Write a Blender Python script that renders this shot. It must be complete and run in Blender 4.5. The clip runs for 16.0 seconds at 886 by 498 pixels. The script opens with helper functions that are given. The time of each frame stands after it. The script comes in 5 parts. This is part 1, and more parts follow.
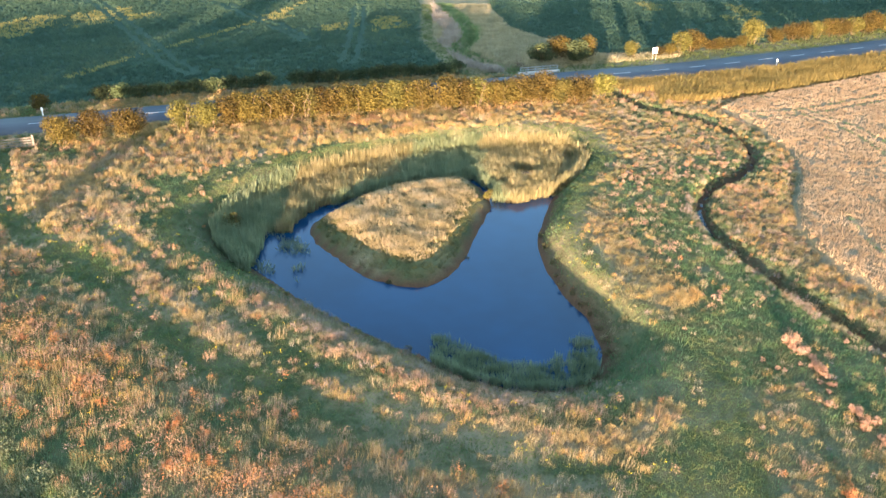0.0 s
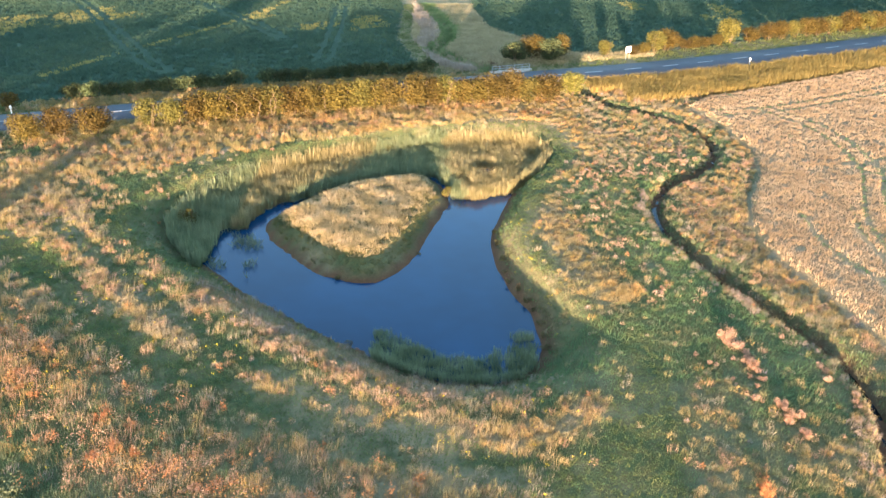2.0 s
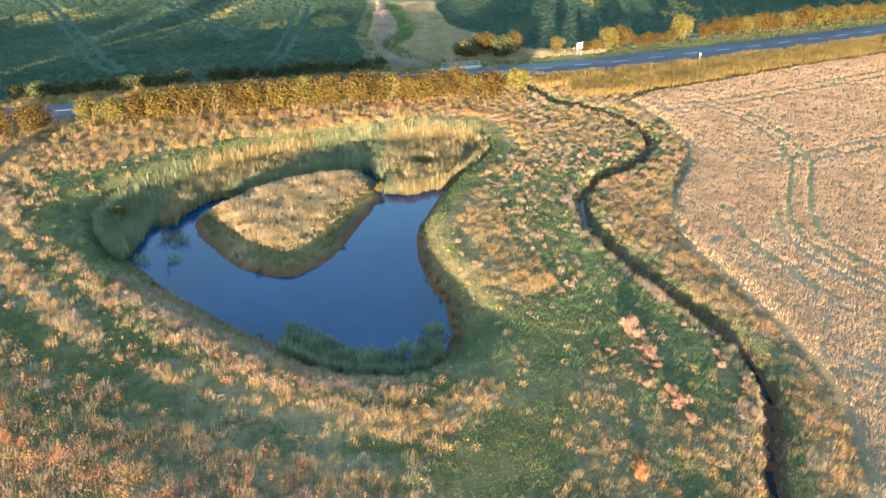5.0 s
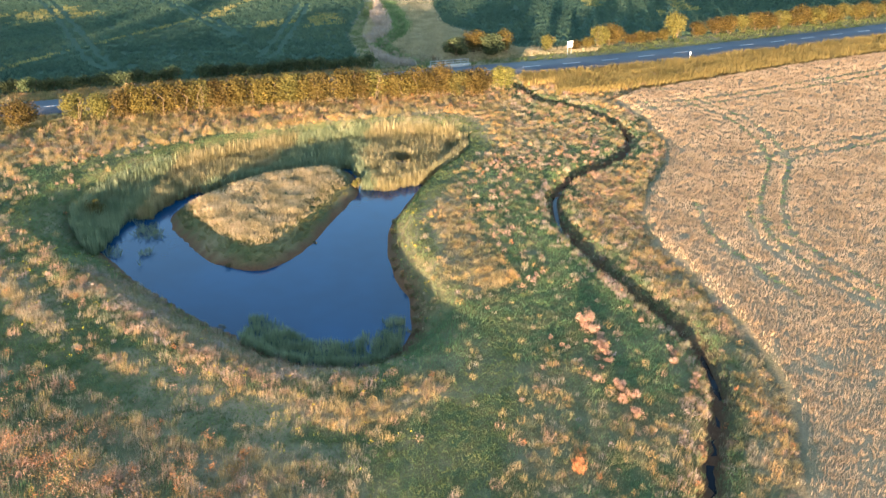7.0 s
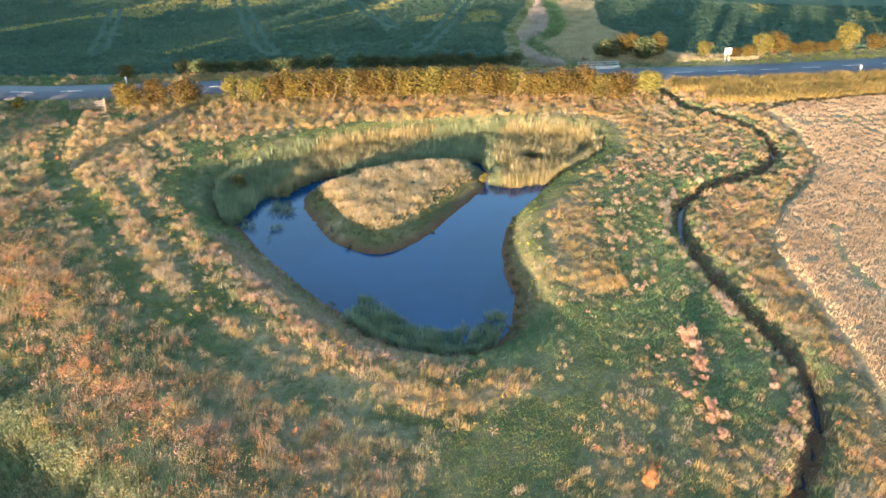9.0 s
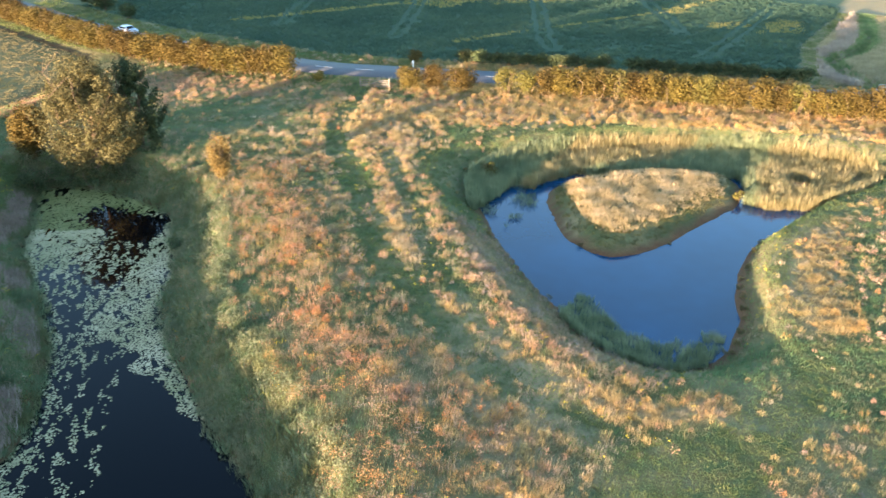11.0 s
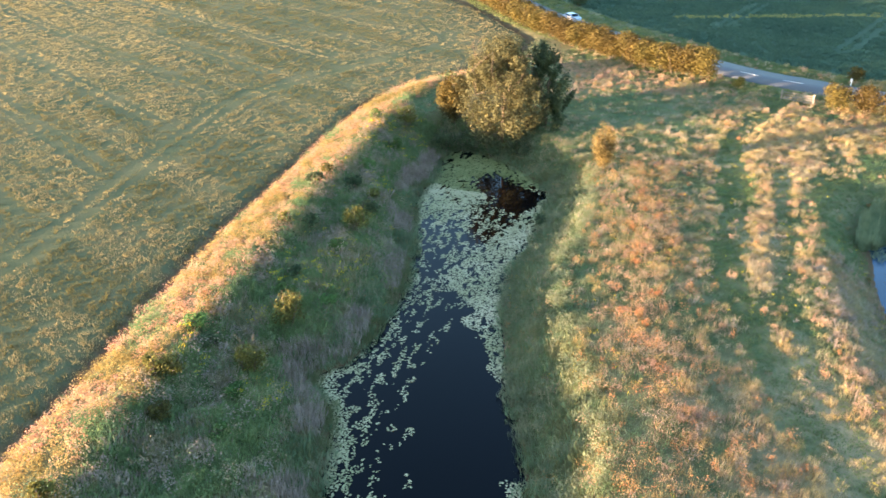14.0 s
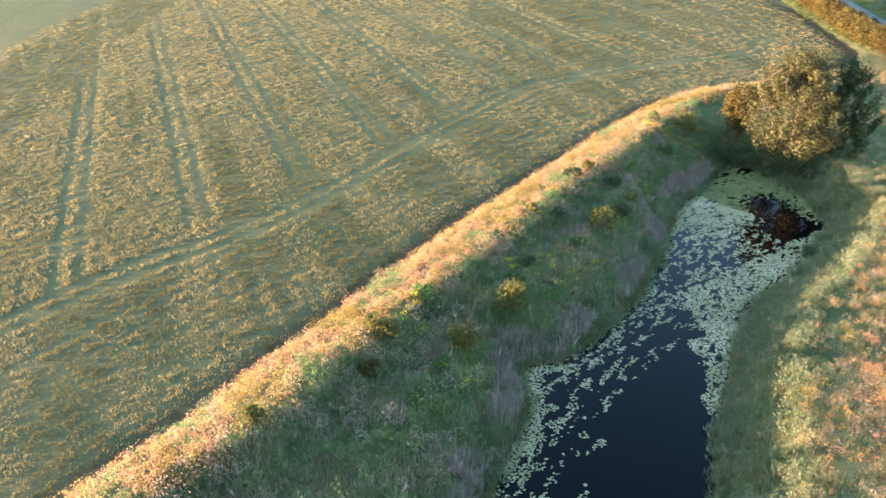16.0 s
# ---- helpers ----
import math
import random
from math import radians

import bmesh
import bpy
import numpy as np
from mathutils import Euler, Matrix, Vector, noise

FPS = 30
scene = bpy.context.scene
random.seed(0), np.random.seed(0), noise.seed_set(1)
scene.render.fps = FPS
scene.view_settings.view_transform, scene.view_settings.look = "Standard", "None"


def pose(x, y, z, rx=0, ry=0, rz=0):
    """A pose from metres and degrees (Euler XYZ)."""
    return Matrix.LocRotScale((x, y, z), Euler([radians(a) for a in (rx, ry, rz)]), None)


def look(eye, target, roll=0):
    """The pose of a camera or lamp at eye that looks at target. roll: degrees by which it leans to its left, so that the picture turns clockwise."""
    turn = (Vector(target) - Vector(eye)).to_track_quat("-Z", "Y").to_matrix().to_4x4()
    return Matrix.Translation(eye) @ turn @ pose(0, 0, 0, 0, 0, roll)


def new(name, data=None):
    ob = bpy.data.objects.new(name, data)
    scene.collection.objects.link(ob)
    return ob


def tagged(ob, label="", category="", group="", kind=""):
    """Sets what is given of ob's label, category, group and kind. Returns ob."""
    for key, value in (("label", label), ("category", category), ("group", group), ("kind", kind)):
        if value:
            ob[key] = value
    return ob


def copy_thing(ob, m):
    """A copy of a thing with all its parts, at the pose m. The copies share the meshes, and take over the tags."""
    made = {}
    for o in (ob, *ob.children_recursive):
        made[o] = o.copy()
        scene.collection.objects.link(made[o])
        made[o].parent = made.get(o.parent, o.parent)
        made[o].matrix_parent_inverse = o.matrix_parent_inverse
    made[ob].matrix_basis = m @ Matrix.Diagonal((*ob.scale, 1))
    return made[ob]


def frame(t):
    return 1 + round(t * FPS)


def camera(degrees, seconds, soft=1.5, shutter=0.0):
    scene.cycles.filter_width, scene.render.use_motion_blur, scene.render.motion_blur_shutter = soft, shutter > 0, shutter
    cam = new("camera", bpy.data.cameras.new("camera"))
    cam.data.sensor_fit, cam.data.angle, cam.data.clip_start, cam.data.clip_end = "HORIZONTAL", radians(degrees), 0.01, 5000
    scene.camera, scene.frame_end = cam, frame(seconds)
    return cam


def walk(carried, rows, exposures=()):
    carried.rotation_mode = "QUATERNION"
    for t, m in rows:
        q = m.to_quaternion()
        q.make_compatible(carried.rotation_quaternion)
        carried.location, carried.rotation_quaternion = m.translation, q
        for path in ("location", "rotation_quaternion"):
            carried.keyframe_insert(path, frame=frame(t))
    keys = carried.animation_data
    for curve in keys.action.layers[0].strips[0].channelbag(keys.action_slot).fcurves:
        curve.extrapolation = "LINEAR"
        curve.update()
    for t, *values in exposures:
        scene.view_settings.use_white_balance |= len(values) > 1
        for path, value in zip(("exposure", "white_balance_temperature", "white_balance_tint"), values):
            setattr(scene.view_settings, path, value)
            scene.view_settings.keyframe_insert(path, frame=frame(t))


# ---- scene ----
cam = camera(55.7, 16.0, 1.5, 0.28)
METRES, EYE, TILT, LEAN, TURN = 31.44, 30.0, 0.0, 0.0, 0.0
ROWS = [
    (0.0, 0.0, 0.0, 0.0, 0.37, -26.94, -0.72),
    (0.5, 0.0349, -0.0037, -0.0007, 0.46, -26.93, -0.7),
    (1.0, 0.072, -0.0077, -0.0014, 0.45, -26.91, -0.67),
    (1.5, 0.1038, -0.0114, -0.0021, 0.55, -26.89, -0.66),
    (2.0, 0.1398, -0.0157, -0.0033, 0.67, -26.88, -0.64),
    (2.5, 0.1711, -0.0194, -0.0044, 0.55, -26.87, -0.6),
    (3.0, 0.2041, -0.0235, -0.0056, 0.43, -26.85, -0.56),
    (3.5, 0.239, -0.0278, -0.0069, 0.45, -26.84, -0.5),
    (4.0, 0.2688, -0.0318, -0.0078, 0.37, -26.84, -0.44),
    (4.5, 0.3024, -0.0365, -0.0095, 0.3, -26.82, -0.36),
    (5.0, 0.3315, -0.0404, -0.0101, 0.2, -26.83, -0.3),
    (7.5, 0.4826, -0.0616, -0.014, 2.4, -26.85, -0.1),
    (8.0, 0.5104, -0.0653, -0.014, 5.15, -26.88, -0.06),
    (10.5, 0.6552, -0.0632, -0.0075, 28.19, -26.91, 0.46),
    (11.0, 0.6843, -0.0537, -0.0062, 33.65, -26.89, 0.61),
    (11.5, 0.7097, -0.0418, -0.0051, 38.58, -26.84, 0.77),
    (12.0, 0.7371, -0.0255, -0.0051, 44.37, -26.77, 0.96),
    (12.5, 0.7602, -0.0068, -0.0055, 49.62, -26.74, 1.14),
    (13.0, 0.7804, 0.0131, -0.0063, 54.44, -26.66, 1.32),
    (13.5, 0.7995, 0.0373, -0.0065, 59.85, -26.58, 1.45),
    (14.0, 0.8142, 0.0626, -0.0067, 64.6, -26.51, 1.59),
    (14.5, 0.8271, 0.0941, -0.0077, 69.99, -26.44, 1.7),
    (15.0, 0.8359, 0.1255, -0.0083, 75.0, -26.38, 1.79),
    (15.5, 0.8411, 0.1548, -0.0091, 80.76, -26.29, 1.8),
    (16.0, 0.8415, 0.1895, -0.0105, 86.47, -26.22, 1.81),
]
walk(cam, [(t, pose(0, 0, EYE, TILT, LEAN, TURN) @ pose(METRES * x, METRES * y, METRES * z, 90 + pitch, roll, yaw)) for t, x, y, z, yaw, pitch, roll in ROWS],
     exposures=[(0.0, 3.58), (5.0, 3.52), (7.7, 3.4), (10.5, 3.7), (12.5, 3.88), (16.0, 3.92)])

# ---- world, sun, exposure ----
SUN_EL, SUN_AZ = 4.0, 8.0          # the sun stands low behind the first view, a little to its left
world = bpy.data.worlds.new("sky")
scene.world = world
world.use_nodes = True
wn, wl = world.node_tree.nodes, world.node_tree.links
sky = wn.new("ShaderNodeTexSky")
sky.sky_type = 'NISHITA'
sky.sun_disc = False
sky.sun_elevation = radians(SUN_EL)
sky.sun_rotation = radians(180 + SUN_AZ)
sky.air_density, sky.dust_density, sky.ozone_density = 1.0, 0.7, 2.2
wl.new(sky.outputs[0], wn["Background"].inputs[0])
wn["Background"].inputs[1].default_value = 0.15
sun_data = bpy.data.lights.new("sun", 'SUN')
sun_data.energy, sun_data.angle, sun_data.color = 4.1, radians(0.6), (1.0, 0.71, 0.48)
sun = new("sun", sun_data)
a, e = radians(SUN_AZ), radians(SUN_EL)
sun.matrix_world = look((-60 * math.sin(a) * 2, -60 * math.cos(a) * 2, 120 * math.tan(e)), (0, 0, 0))


# ---- materials ----
def mat(name, rough=0.8, spec=0.2):
    m = bpy.data.materials.new(name)
    m.use_nodes = True
    b = m.node_tree.nodes["Principled BSDF"]
    b.inputs["Roughness"].default_value = rough
    b.inputs["Specular IOR Level"].default_value = spec
    return m, m.node_tree.nodes, m.node_tree.links, b


def texture(n, l, scale, detail=4.0, rough=0.6, kind="ShaderNodeTexNoise"):
    g = n.new("ShaderNodeNewGeometry")
    t = n.new(kind)
    t.inputs["Scale"].default_value = scale
    if kind == "ShaderNodeTexNoise":
        t.inputs["Detail"].default_value, t.inputs["Roughness"].default_value = detail, rough
    l.new(g.outputs["Position"], t.inputs["Vector"])
    return t.outputs[0]


def ramp(n, l, source, stops):
    r = n.new("ShaderNodeValToRGB")
    while len(r.color_ramp.elements) < len(stops):
        r.color_ramp.elements.new(0.5)
    for el, (p, c) in zip(r.color_ramp.elements, stops):
        el.position, el.color = p, (*c, 1)
    l.new(source, r.inputs[0])
    return r.outputs[0]


def mix(n, l, fac, one, two, how='MIX'):
    m = n.new("ShaderNodeMix")
    m.data_type, m.blend_type = 'RGBA', how
    for socket, v in ((m.inputs[0], fac), (m.inputs[6], one), (m.inputs[7], two)):
        if isinstance(v, bpy.types.NodeSocket):
            l.new(v, socket)
        elif isinstance(v, tuple):
            socket.default_value = (*v, 1)
        else:
            socket.default_value = v
    return m.outputs[2]


def attribute(n, name):
    at = n.new("ShaderNodeAttribute")
    at.attribute_name = name
    return at.outputs["Fac"]


def bump(n, l, b, source, strength, distance):
    bp = n.new("ShaderNodeBump")
    bp.inputs["Strength"].default_value, bp.inputs["Distance"].default_value = strength, distance
    l.new(source, bp.inputs["Height"])
    l.new(bp.outputs[0], b.inputs["Normal"])


def blades(name, stops, patch=0.25, rough=0.75, spec=0.15, glow_through=0.52):
    """Grass, reed and leaf: each blade its own tint, drifting over patches of some metres."""
    m, n, l, b = mat(name, rough, spec)
    g = n.new("ShaderNodeNewGeometry")
    big = texture(n, l, patch, 3.0)
    add = n.new("ShaderNodeMath")
    add.operation = 'MULTIPLY_ADD'
    l.new(g.outputs["Random Per Island"], add.inputs[0])
    add.inputs[1].default_value = 0.28
    sub = n.new("ShaderNodeMath")
    sub.operation = 'MULTIPLY_ADD'
    l.new(big, sub.inputs[0])
    sub.inputs[1].default_value, sub.inputs[2].default_value = 1.3, -0.29
    l.new(sub.outputs[0], add.inputs[2])
    colour = ramp(n, l, add.outputs[0], stops)
    l.new(colour, b.inputs["Base Color"])
    if glow_through:
        tr = n.new("ShaderNodeBsdfTranslucent")
        l.new(colour, tr.inputs["Color"])
        mx = n.new("ShaderNodeMixShader")
        mx.inputs[0].default_value = glow_through
        l.new(b.outputs[0], mx.inputs[1])
        l.new(tr.outputs[0], mx.inputs[2])
        l.new(mx.outputs[0], n["Material Output"].inputs[0])
    return m


def foliage(name, dark, mid, light):
    """Leaves of a bush: a tint a leaf, a drift over the crown, and a tint of its own for each bush."""
    m, n, l, b = mat(name, 0.7, 0.12)
    g = n.new("ShaderNodeNewGeometry")
    oi = n.new("ShaderNodeObjectInfo")
    add = n.new("ShaderNodeMath")
    add.operation = 'MULTIPLY_ADD'
    l.new(g.outputs["Random Per Island"], add.inputs[0])
    add.inputs[1].default_value = 0.3
    sub = n.new("ShaderNodeMath")
    sub.operation = 'MULTIPLY_ADD'
    l.new(texture(n, l, 0.7, 3.0), sub.inputs[0])
    sub.inputs[1].default_value, sub.inputs[2].default_value = 1.0, -0.15
    l.new(sub.outputs[0], add.inputs[2])
    c = ramp(n, l, add.outputs[0], [(0.1, dark), (0.5, mid), (0.9, light)])
    hsv = n.new("ShaderNodeHueSaturation")
    mr = n.new("ShaderNodeMapRange")
    mr.inputs[3].default_value, mr.inputs[4].default_value = 0.488, 0.51
    l.new(oi.outputs["Random"], mr.inputs[0])
    l.new(mr.outputs[0], hsv.inputs["Hue"])
    mv = n.new("ShaderNodeMapRange")
    mv.inputs[3].default_value, mv.inputs[4].default_value = 0.72, 1.15
    l.new(oi.outputs["Random"], mv.inputs[0])
    l.new(mv.outputs[0], hsv.inputs["Value"])
    l.new(c, hsv.inputs["Color"])
    l.new(hsv.outputs[0], b.inputs["Base Color"])
    tr = n.new("ShaderNodeBsdfTranslucent")
    l.new(hsv.outputs[0], tr.inputs["Color"])
    mx = n.new("ShaderNodeMixShader")
    mx.inputs[0].default_value = 0.35
    l.new(b.outputs[0], mx.inputs[1])
    l.new(tr.outputs[0], mx.inputs[2])
    l.new(mx.outputs[0], n["Material Output"].inputs[0])
    return m


def plain(name, c, rough=0.6, spec=0.4, metal=0.0, vary=0.25, scale=6.0):
    m, n, l, b = mat(name, rough, spec)
    b.inputs["Metallic"].default_value = metal
    lo, hi = tuple(v * (1 - vary) for v in c), tuple(min(1, v * (1 + vary * 0.6)) for v in c)
    l.new(ramp(n, l, texture(n, l, scale, 5.0), [(0.3, lo), (0.7, hi)]), b.inputs["Base Color"])
    return m


def water(name, deep, ripple):
    m, n, l, b = mat(name, 0.02, 0.5)
    b.inputs["IOR"].default_value = 1.33
    l.new(ramp(n, l, texture(n, l, 0.12, 3.0), [(0.35, deep), (0.7, tuple(v * 1.5 for v in deep))]), b.inputs["Base Color"])
    bump(n, l, b, texture(n, l, 1.6, 3.0), ripple, 0.02)
    return m


def ground_material():
    m, n, l, b = mat("earth_and_turf", 0.95, 0.1)
    fine, mid, big = texture(n, l, 5.0, 6.0, 0.7), texture(n, l, 0.9, 5.0), texture(n, l, 0.14, 4.0)
    turf = mix(n, l, fine, (0.034, 0.052, 0.02), (0.10, 0.125, 0.052))
    turf = mix(n, l, ramp(n, l, mid, [(0.42, (0, 0, 0)), (0.68, (1, 1, 1))]), turf, (0.12, 0.105, 0.045))
    straw = mix(n, l, fine, (0.16, 0.122, 0.068), (0.37, 0.285, 0.165))
    mud_and_shade = mix(n, l, fine, (0.045, 0.024, 0.013), (0.16, 0.085, 0.045))
    bean = mix(n, l, fine, (0.018, 0.040, 0.024), (0.06, 0.10, 0.058))
    beet = mix(n, l, fine, (0.034, 0.046, 0.021), (0.095, 0.103, 0.049))
    beet = mix(n, l, ramp(n, l, big, [(0.4, (0, 0, 0)), (0.65, (1, 1, 1))]), beet, (0.10, 0.095, 0.045))
    c = mix(n, l, attribute(n, "straw"), turf, straw)
    c = mix(n, l, attribute(n, "bean"), c, bean)
    c = mix(n, l, attribute(n, "beet"), c, beet)
    c = mix(n, l, attribute(n, "mud_and_shade"), c, mud_and_shade)
    l.new(c, b.inputs["Base Color"])
    bump(n, l, b, fine, 0.9, 0.12)
    return m


def asphalt():
    m, n, l, b = mat("asphalt", 0.75, 0.4)
    c = mix(n, l, texture(n, l, 14.0, 5.0, 0.8), (0.035, 0.038, 0.045), (0.075, 0.078, 0.088))
    c = mix(n, l, ramp(n, l, texture(n, l, 0.35, 4.0), [(0.45, (0, 0, 0)), (0.75, (0.5, 0.5, 0.5))]), c, (0.10, 0.10, 0.105))
    l.new(c, b.inputs["Base Color"])
    bump(n, l, b, texture(n, l, 40.0, 3.0), 0.4, 0.01)
    return m


GOLD = blades("dry_golden_grass", [(0.05, (0.18, 0.152, 0.0665)), (0.35, (0.294, 0.223, 0.0997)), (0.6, (0.389, 0.285, 0.138)), (0.95, (0.456, 0.342, 0.19))], 0.8)
SWARD = blades("drying_sward", [(0.05, (0.125, 0.135, 0.065)), (0.4, (0.195, 0.18, 0.092)), (0.7, (0.275, 0.225, 0.125)), (0.95, (0.35, 0.27, 0.16))], 0.6)
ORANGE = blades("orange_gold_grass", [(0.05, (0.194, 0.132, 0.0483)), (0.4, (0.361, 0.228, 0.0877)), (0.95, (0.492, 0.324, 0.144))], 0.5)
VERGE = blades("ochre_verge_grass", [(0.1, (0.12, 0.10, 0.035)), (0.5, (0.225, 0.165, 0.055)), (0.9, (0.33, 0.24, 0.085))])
ISLAND = blades("pale_island_grass", [(0.05, (0.15, 0.14, 0.07)), (0.35, (0.31, 0.245, 0.13)), (0.6, (0.44, 0.34, 0.20)), (0.95, (0.55, 0.44, 0.29))], 0.5)
YELLOW = blades("yellow_green_grass", [(0.1, (0.12, 0.12, 0.0506)), (0.45, (0.248, 0.207, 0.0874)), (0.85, (0.386, 0.308, 0.147))], 0.8)
PINK = blades("pale_pink_seed_grass", [(0.1, (0.219, 0.141, 0.0918)), (0.45, (0.373, 0.226, 0.142)), (0.9, (0.477, 0.31, 0.211))], 0.8)
SALMON = blades("salmon_seed_fluff", [(0.1, (0.26, 0.154, 0.105)), (0.45, (0.43, 0.258, 0.173)), (0.9, (0.53, 0.371, 0.273))], 0.8)
MAUVE = blades("mauve_seed_head", [(0.1, (0.17, 0.13, 0.105)), (0.5, (0.32, 0.24, 0.195)), (0.9, (0.44, 0.34, 0.285))], 0.8)
ROSE = blades("rose_dock", [(0.1, (0.231, 0.106, 0.0704)), (0.45, (0.42, 0.193, 0.128)), (0.9, (0.546, 0.285, 0.194))], 0.8)
RUST = blades("rusty_dock", [(0.1, (0.205, 0.092, 0.0467)), (0.45, (0.421, 0.179, 0.0765)), (0.9, (0.562, 0.294, 0.14))], 0.5)
GREEN = blades("green_herb", [(0.1, (0.0634, 0.112, 0.0471)), (0.5, (0.116, 0.181, 0.0764)), (0.9, (0.207, 0.25, 0.107))], 0.8)
DULL = blades("dull_olive_sward", [(0.05, (0.0876, 0.105, 0.046)), (0.5, (0.149, 0.155, 0.0718)), (0.95, (0.242, 0.21, 0.11))], 0.6)
TAN = blades("pale_tan_grass", [(0.05, (0.19, 0.16, 0.095)), (0.4, (0.32, 0.255, 0.16)), (0.95, (0.46, 0.365, 0.25))], 0.5)
OLIVE = blades("grey_olive_reed", [(0.1, (0.0939, 0.113, 0.0615)), (0.5, (0.179, 0.192, 0.109)), (0.9, (0.307, 0.29, 0.171))], 0.6)
BANKGREEN = blades("dull_bank_green", [(0.1, (0.0788, 0.116, 0.06)), (0.5, (0.15, 0.198, 0.103)), (0.9, (0.263, 0.3, 0.16))], 0.6)
ALGAE = blades("olive_algae", [(0.1, (0.07, 0.075, 0.02)), (0.5, (0.13, 0.13, 0.045)), (0.95, (0.21, 0.20, 0.085))], 0.4, 0.6, 0.12, 0.0)
LUSHGRASS = blades("lush_bank_green", [(0.1, (0.0797, 0.122, 0.0478)), (0.5, (0.154, 0.207, 0.085)), (0.9, (0.265, 0.292, 0.133))], 0.5)
TURF = blades("short_turf", [(0.1, (0.065, 0.09, 0.0304)), (0.5, (0.115, 0.14, 0.0494)), (0.9, (0.2, 0.192, 0.0808))], 0.5)
LANE = blades("fresh_lane_grass", [(0.1, (0.0562, 0.106, 0.0325)), (0.5, (0.106, 0.175, 0.05)), (0.9, (0.188, 0.237, 0.075))], 0.6)
REED = blades("green_reed", [(0.1, (0.10, 0.13, 0.068)), (0.5, (0.19, 0.22, 0.12)), (0.9, (0.33, 0.335, 0.19))], 0.5)
BROWNREED = blades("browning_reed", [(0.1, (0.12, 0.12, 0.055)), (0.45, (0.24, 0.205, 0.10)), (0.9, (0.37, 0.305, 0.17))], 0.6)
RUSH = blades("dark_rush", [(0.1, (0.07, 0.065, 0.03)), (0.5, (0.14, 0.115, 0.05)), (0.9, (0.24, 0.19, 0.09))])
WASTE = blades("pale_waste_grass", [(0.1, (0.20, 0.185, 0.10)), (0.5, (0.32, 0.27, 0.16)), (0.9, (0.42, 0.345, 0.22))], 0.3)
PALEMAUVE = blades("pale_mauve_seed_head", [(0.1, (0.20, 0.165, 0.125)), (0.5, (0.30, 0.245, 0.195)), (0.9, (0.40, 0.33, 0.27))])
RIM = blades("olive_rim_turf", [(0.1, (0.07, 0.075, 0.025)), (0.5, (0.13, 0.12, 0.045)), (0.9, (0.21, 0.17, 0.075))], 0.5)
WHEAT = blades("ripe_wheat", [(0.1, (0.266, 0.18, 0.104)), (0.5, (0.399, 0.28, 0.171)), (0.9, (0.513, 0.375, 0.242))], 0.3)
BEAN = blades("bean_leaf", [(0.1, (0.034, 0.0672, 0.0478)), (0.5, (0.0589, 0.103, 0.0681)), (0.95, (0.101, 0.138, 0.0782))], 0.05)
# sunlight put into the leaf colour, for bright strips of the bean field
BEANSUNLIT = blades("sunlit_bean_leaf", [(0.1, (0.13, 0.145, 0.06)), (0.5, (0.25, 0.225, 0.08)), (0.95, (0.38, 0.31, 0.12))], 0.15)
BEET = blades("low_crop_leaf", [(0.1, (0.0683, 0.0655, 0.0231)), (0.5, (0.111, 0.0951, 0.0347)), (0.95, (0.172, 0.128, 0.0511))], 0.12)
BEETDRYLIT = blades("yellowing_and_sunlit_leaf", [(0.1, (0.133, 0.12, 0.052)), (0.5, (0.212, 0.168, 0.0763)), (0.95, (0.282, 0.219, 0.112))], 0.12)
LILY = blades("floating_leaf", [(0.1, (0.169, 0.159, 0.069)), (0.5, (0.29, 0.248, 0.132)), (0.95, (0.435, 0.354, 0.218))], 0.3, 0.6, 0.12, 0.0)
FLOWER = blades("yellow_flower", [(0.1, (0.45, 0.33, 0.02)), (0.9, (0.80, 0.62, 0.04))], 0.3)
HEDGE = foliage("hedge_leaf", (0.0271, 0.024, 0.00689), (0.0792, 0.0593, 0.0155), (0.14, 0.0998, 0.0264))
LUSH = foliage("fresh_green_leaf", (0.035, 0.07, 0.02), (0.08, 0.14, 0.04), (0.16, 0.21, 0.07))
BRONZE = foliage("bronze_leaf", (0.068, 0.051, 0.017), (0.162, 0.111, 0.0382), (0.272, 0.187, 0.0723))
BRIGHT = foliage("yellow_green_leaf", (0.0462, 0.0504, 0.0134), (0.105, 0.0966, 0.0252), (0.193, 0.164, 0.0462))
DARKLEAF = foliage("dark_green_leaf", (0.022, 0.035, 0.017), (0.058, 0.078, 0.036), (0.12, 0.135, 0.06))
WILLOW = foliage("willow_leaf", (0.0211, 0.0213, 0.00969), (0.0755, 0.0667, 0.0291), (0.151, 0.13, 0.0588))
BARK = plain("bark", (0.11, 0.08, 0.055), 0.9, 0.1, 0, 0.4, 9.0)
GROUND = ground_material()
ASPHALT = asphalt()
LINE = plain("road_paint", (0.42, 0.42, 0.42), 0.7, 0.3, 0, 0.3)
POND = water("pond_water", (0.0006, 0.022, 0.054), 0.10)
POND.node_tree.nodes["Principled BSDF"].inputs["Specular IOR Level"].default_value = 0.4
CANAL = water("canal_water", (0.0003, 0.0005, 0.0012), 0.06)
CANAL.node_tree.nodes["Principled BSDF"].inputs["Specular IOR Level"].default_value = 0.16
WHITE = plain("white_paint", (0.78, 0.78, 0.76), 0.5, 0.4, 0, 0.12)
STEEL = plain("galvanised_steel", (0.52, 0.54, 0.56), 0.45, 0.5, 0.7, 0.2)
CONCRETE = plain("concrete", (0.42, 0.40, 0.37), 0.9, 0.2, 0, 0.3)
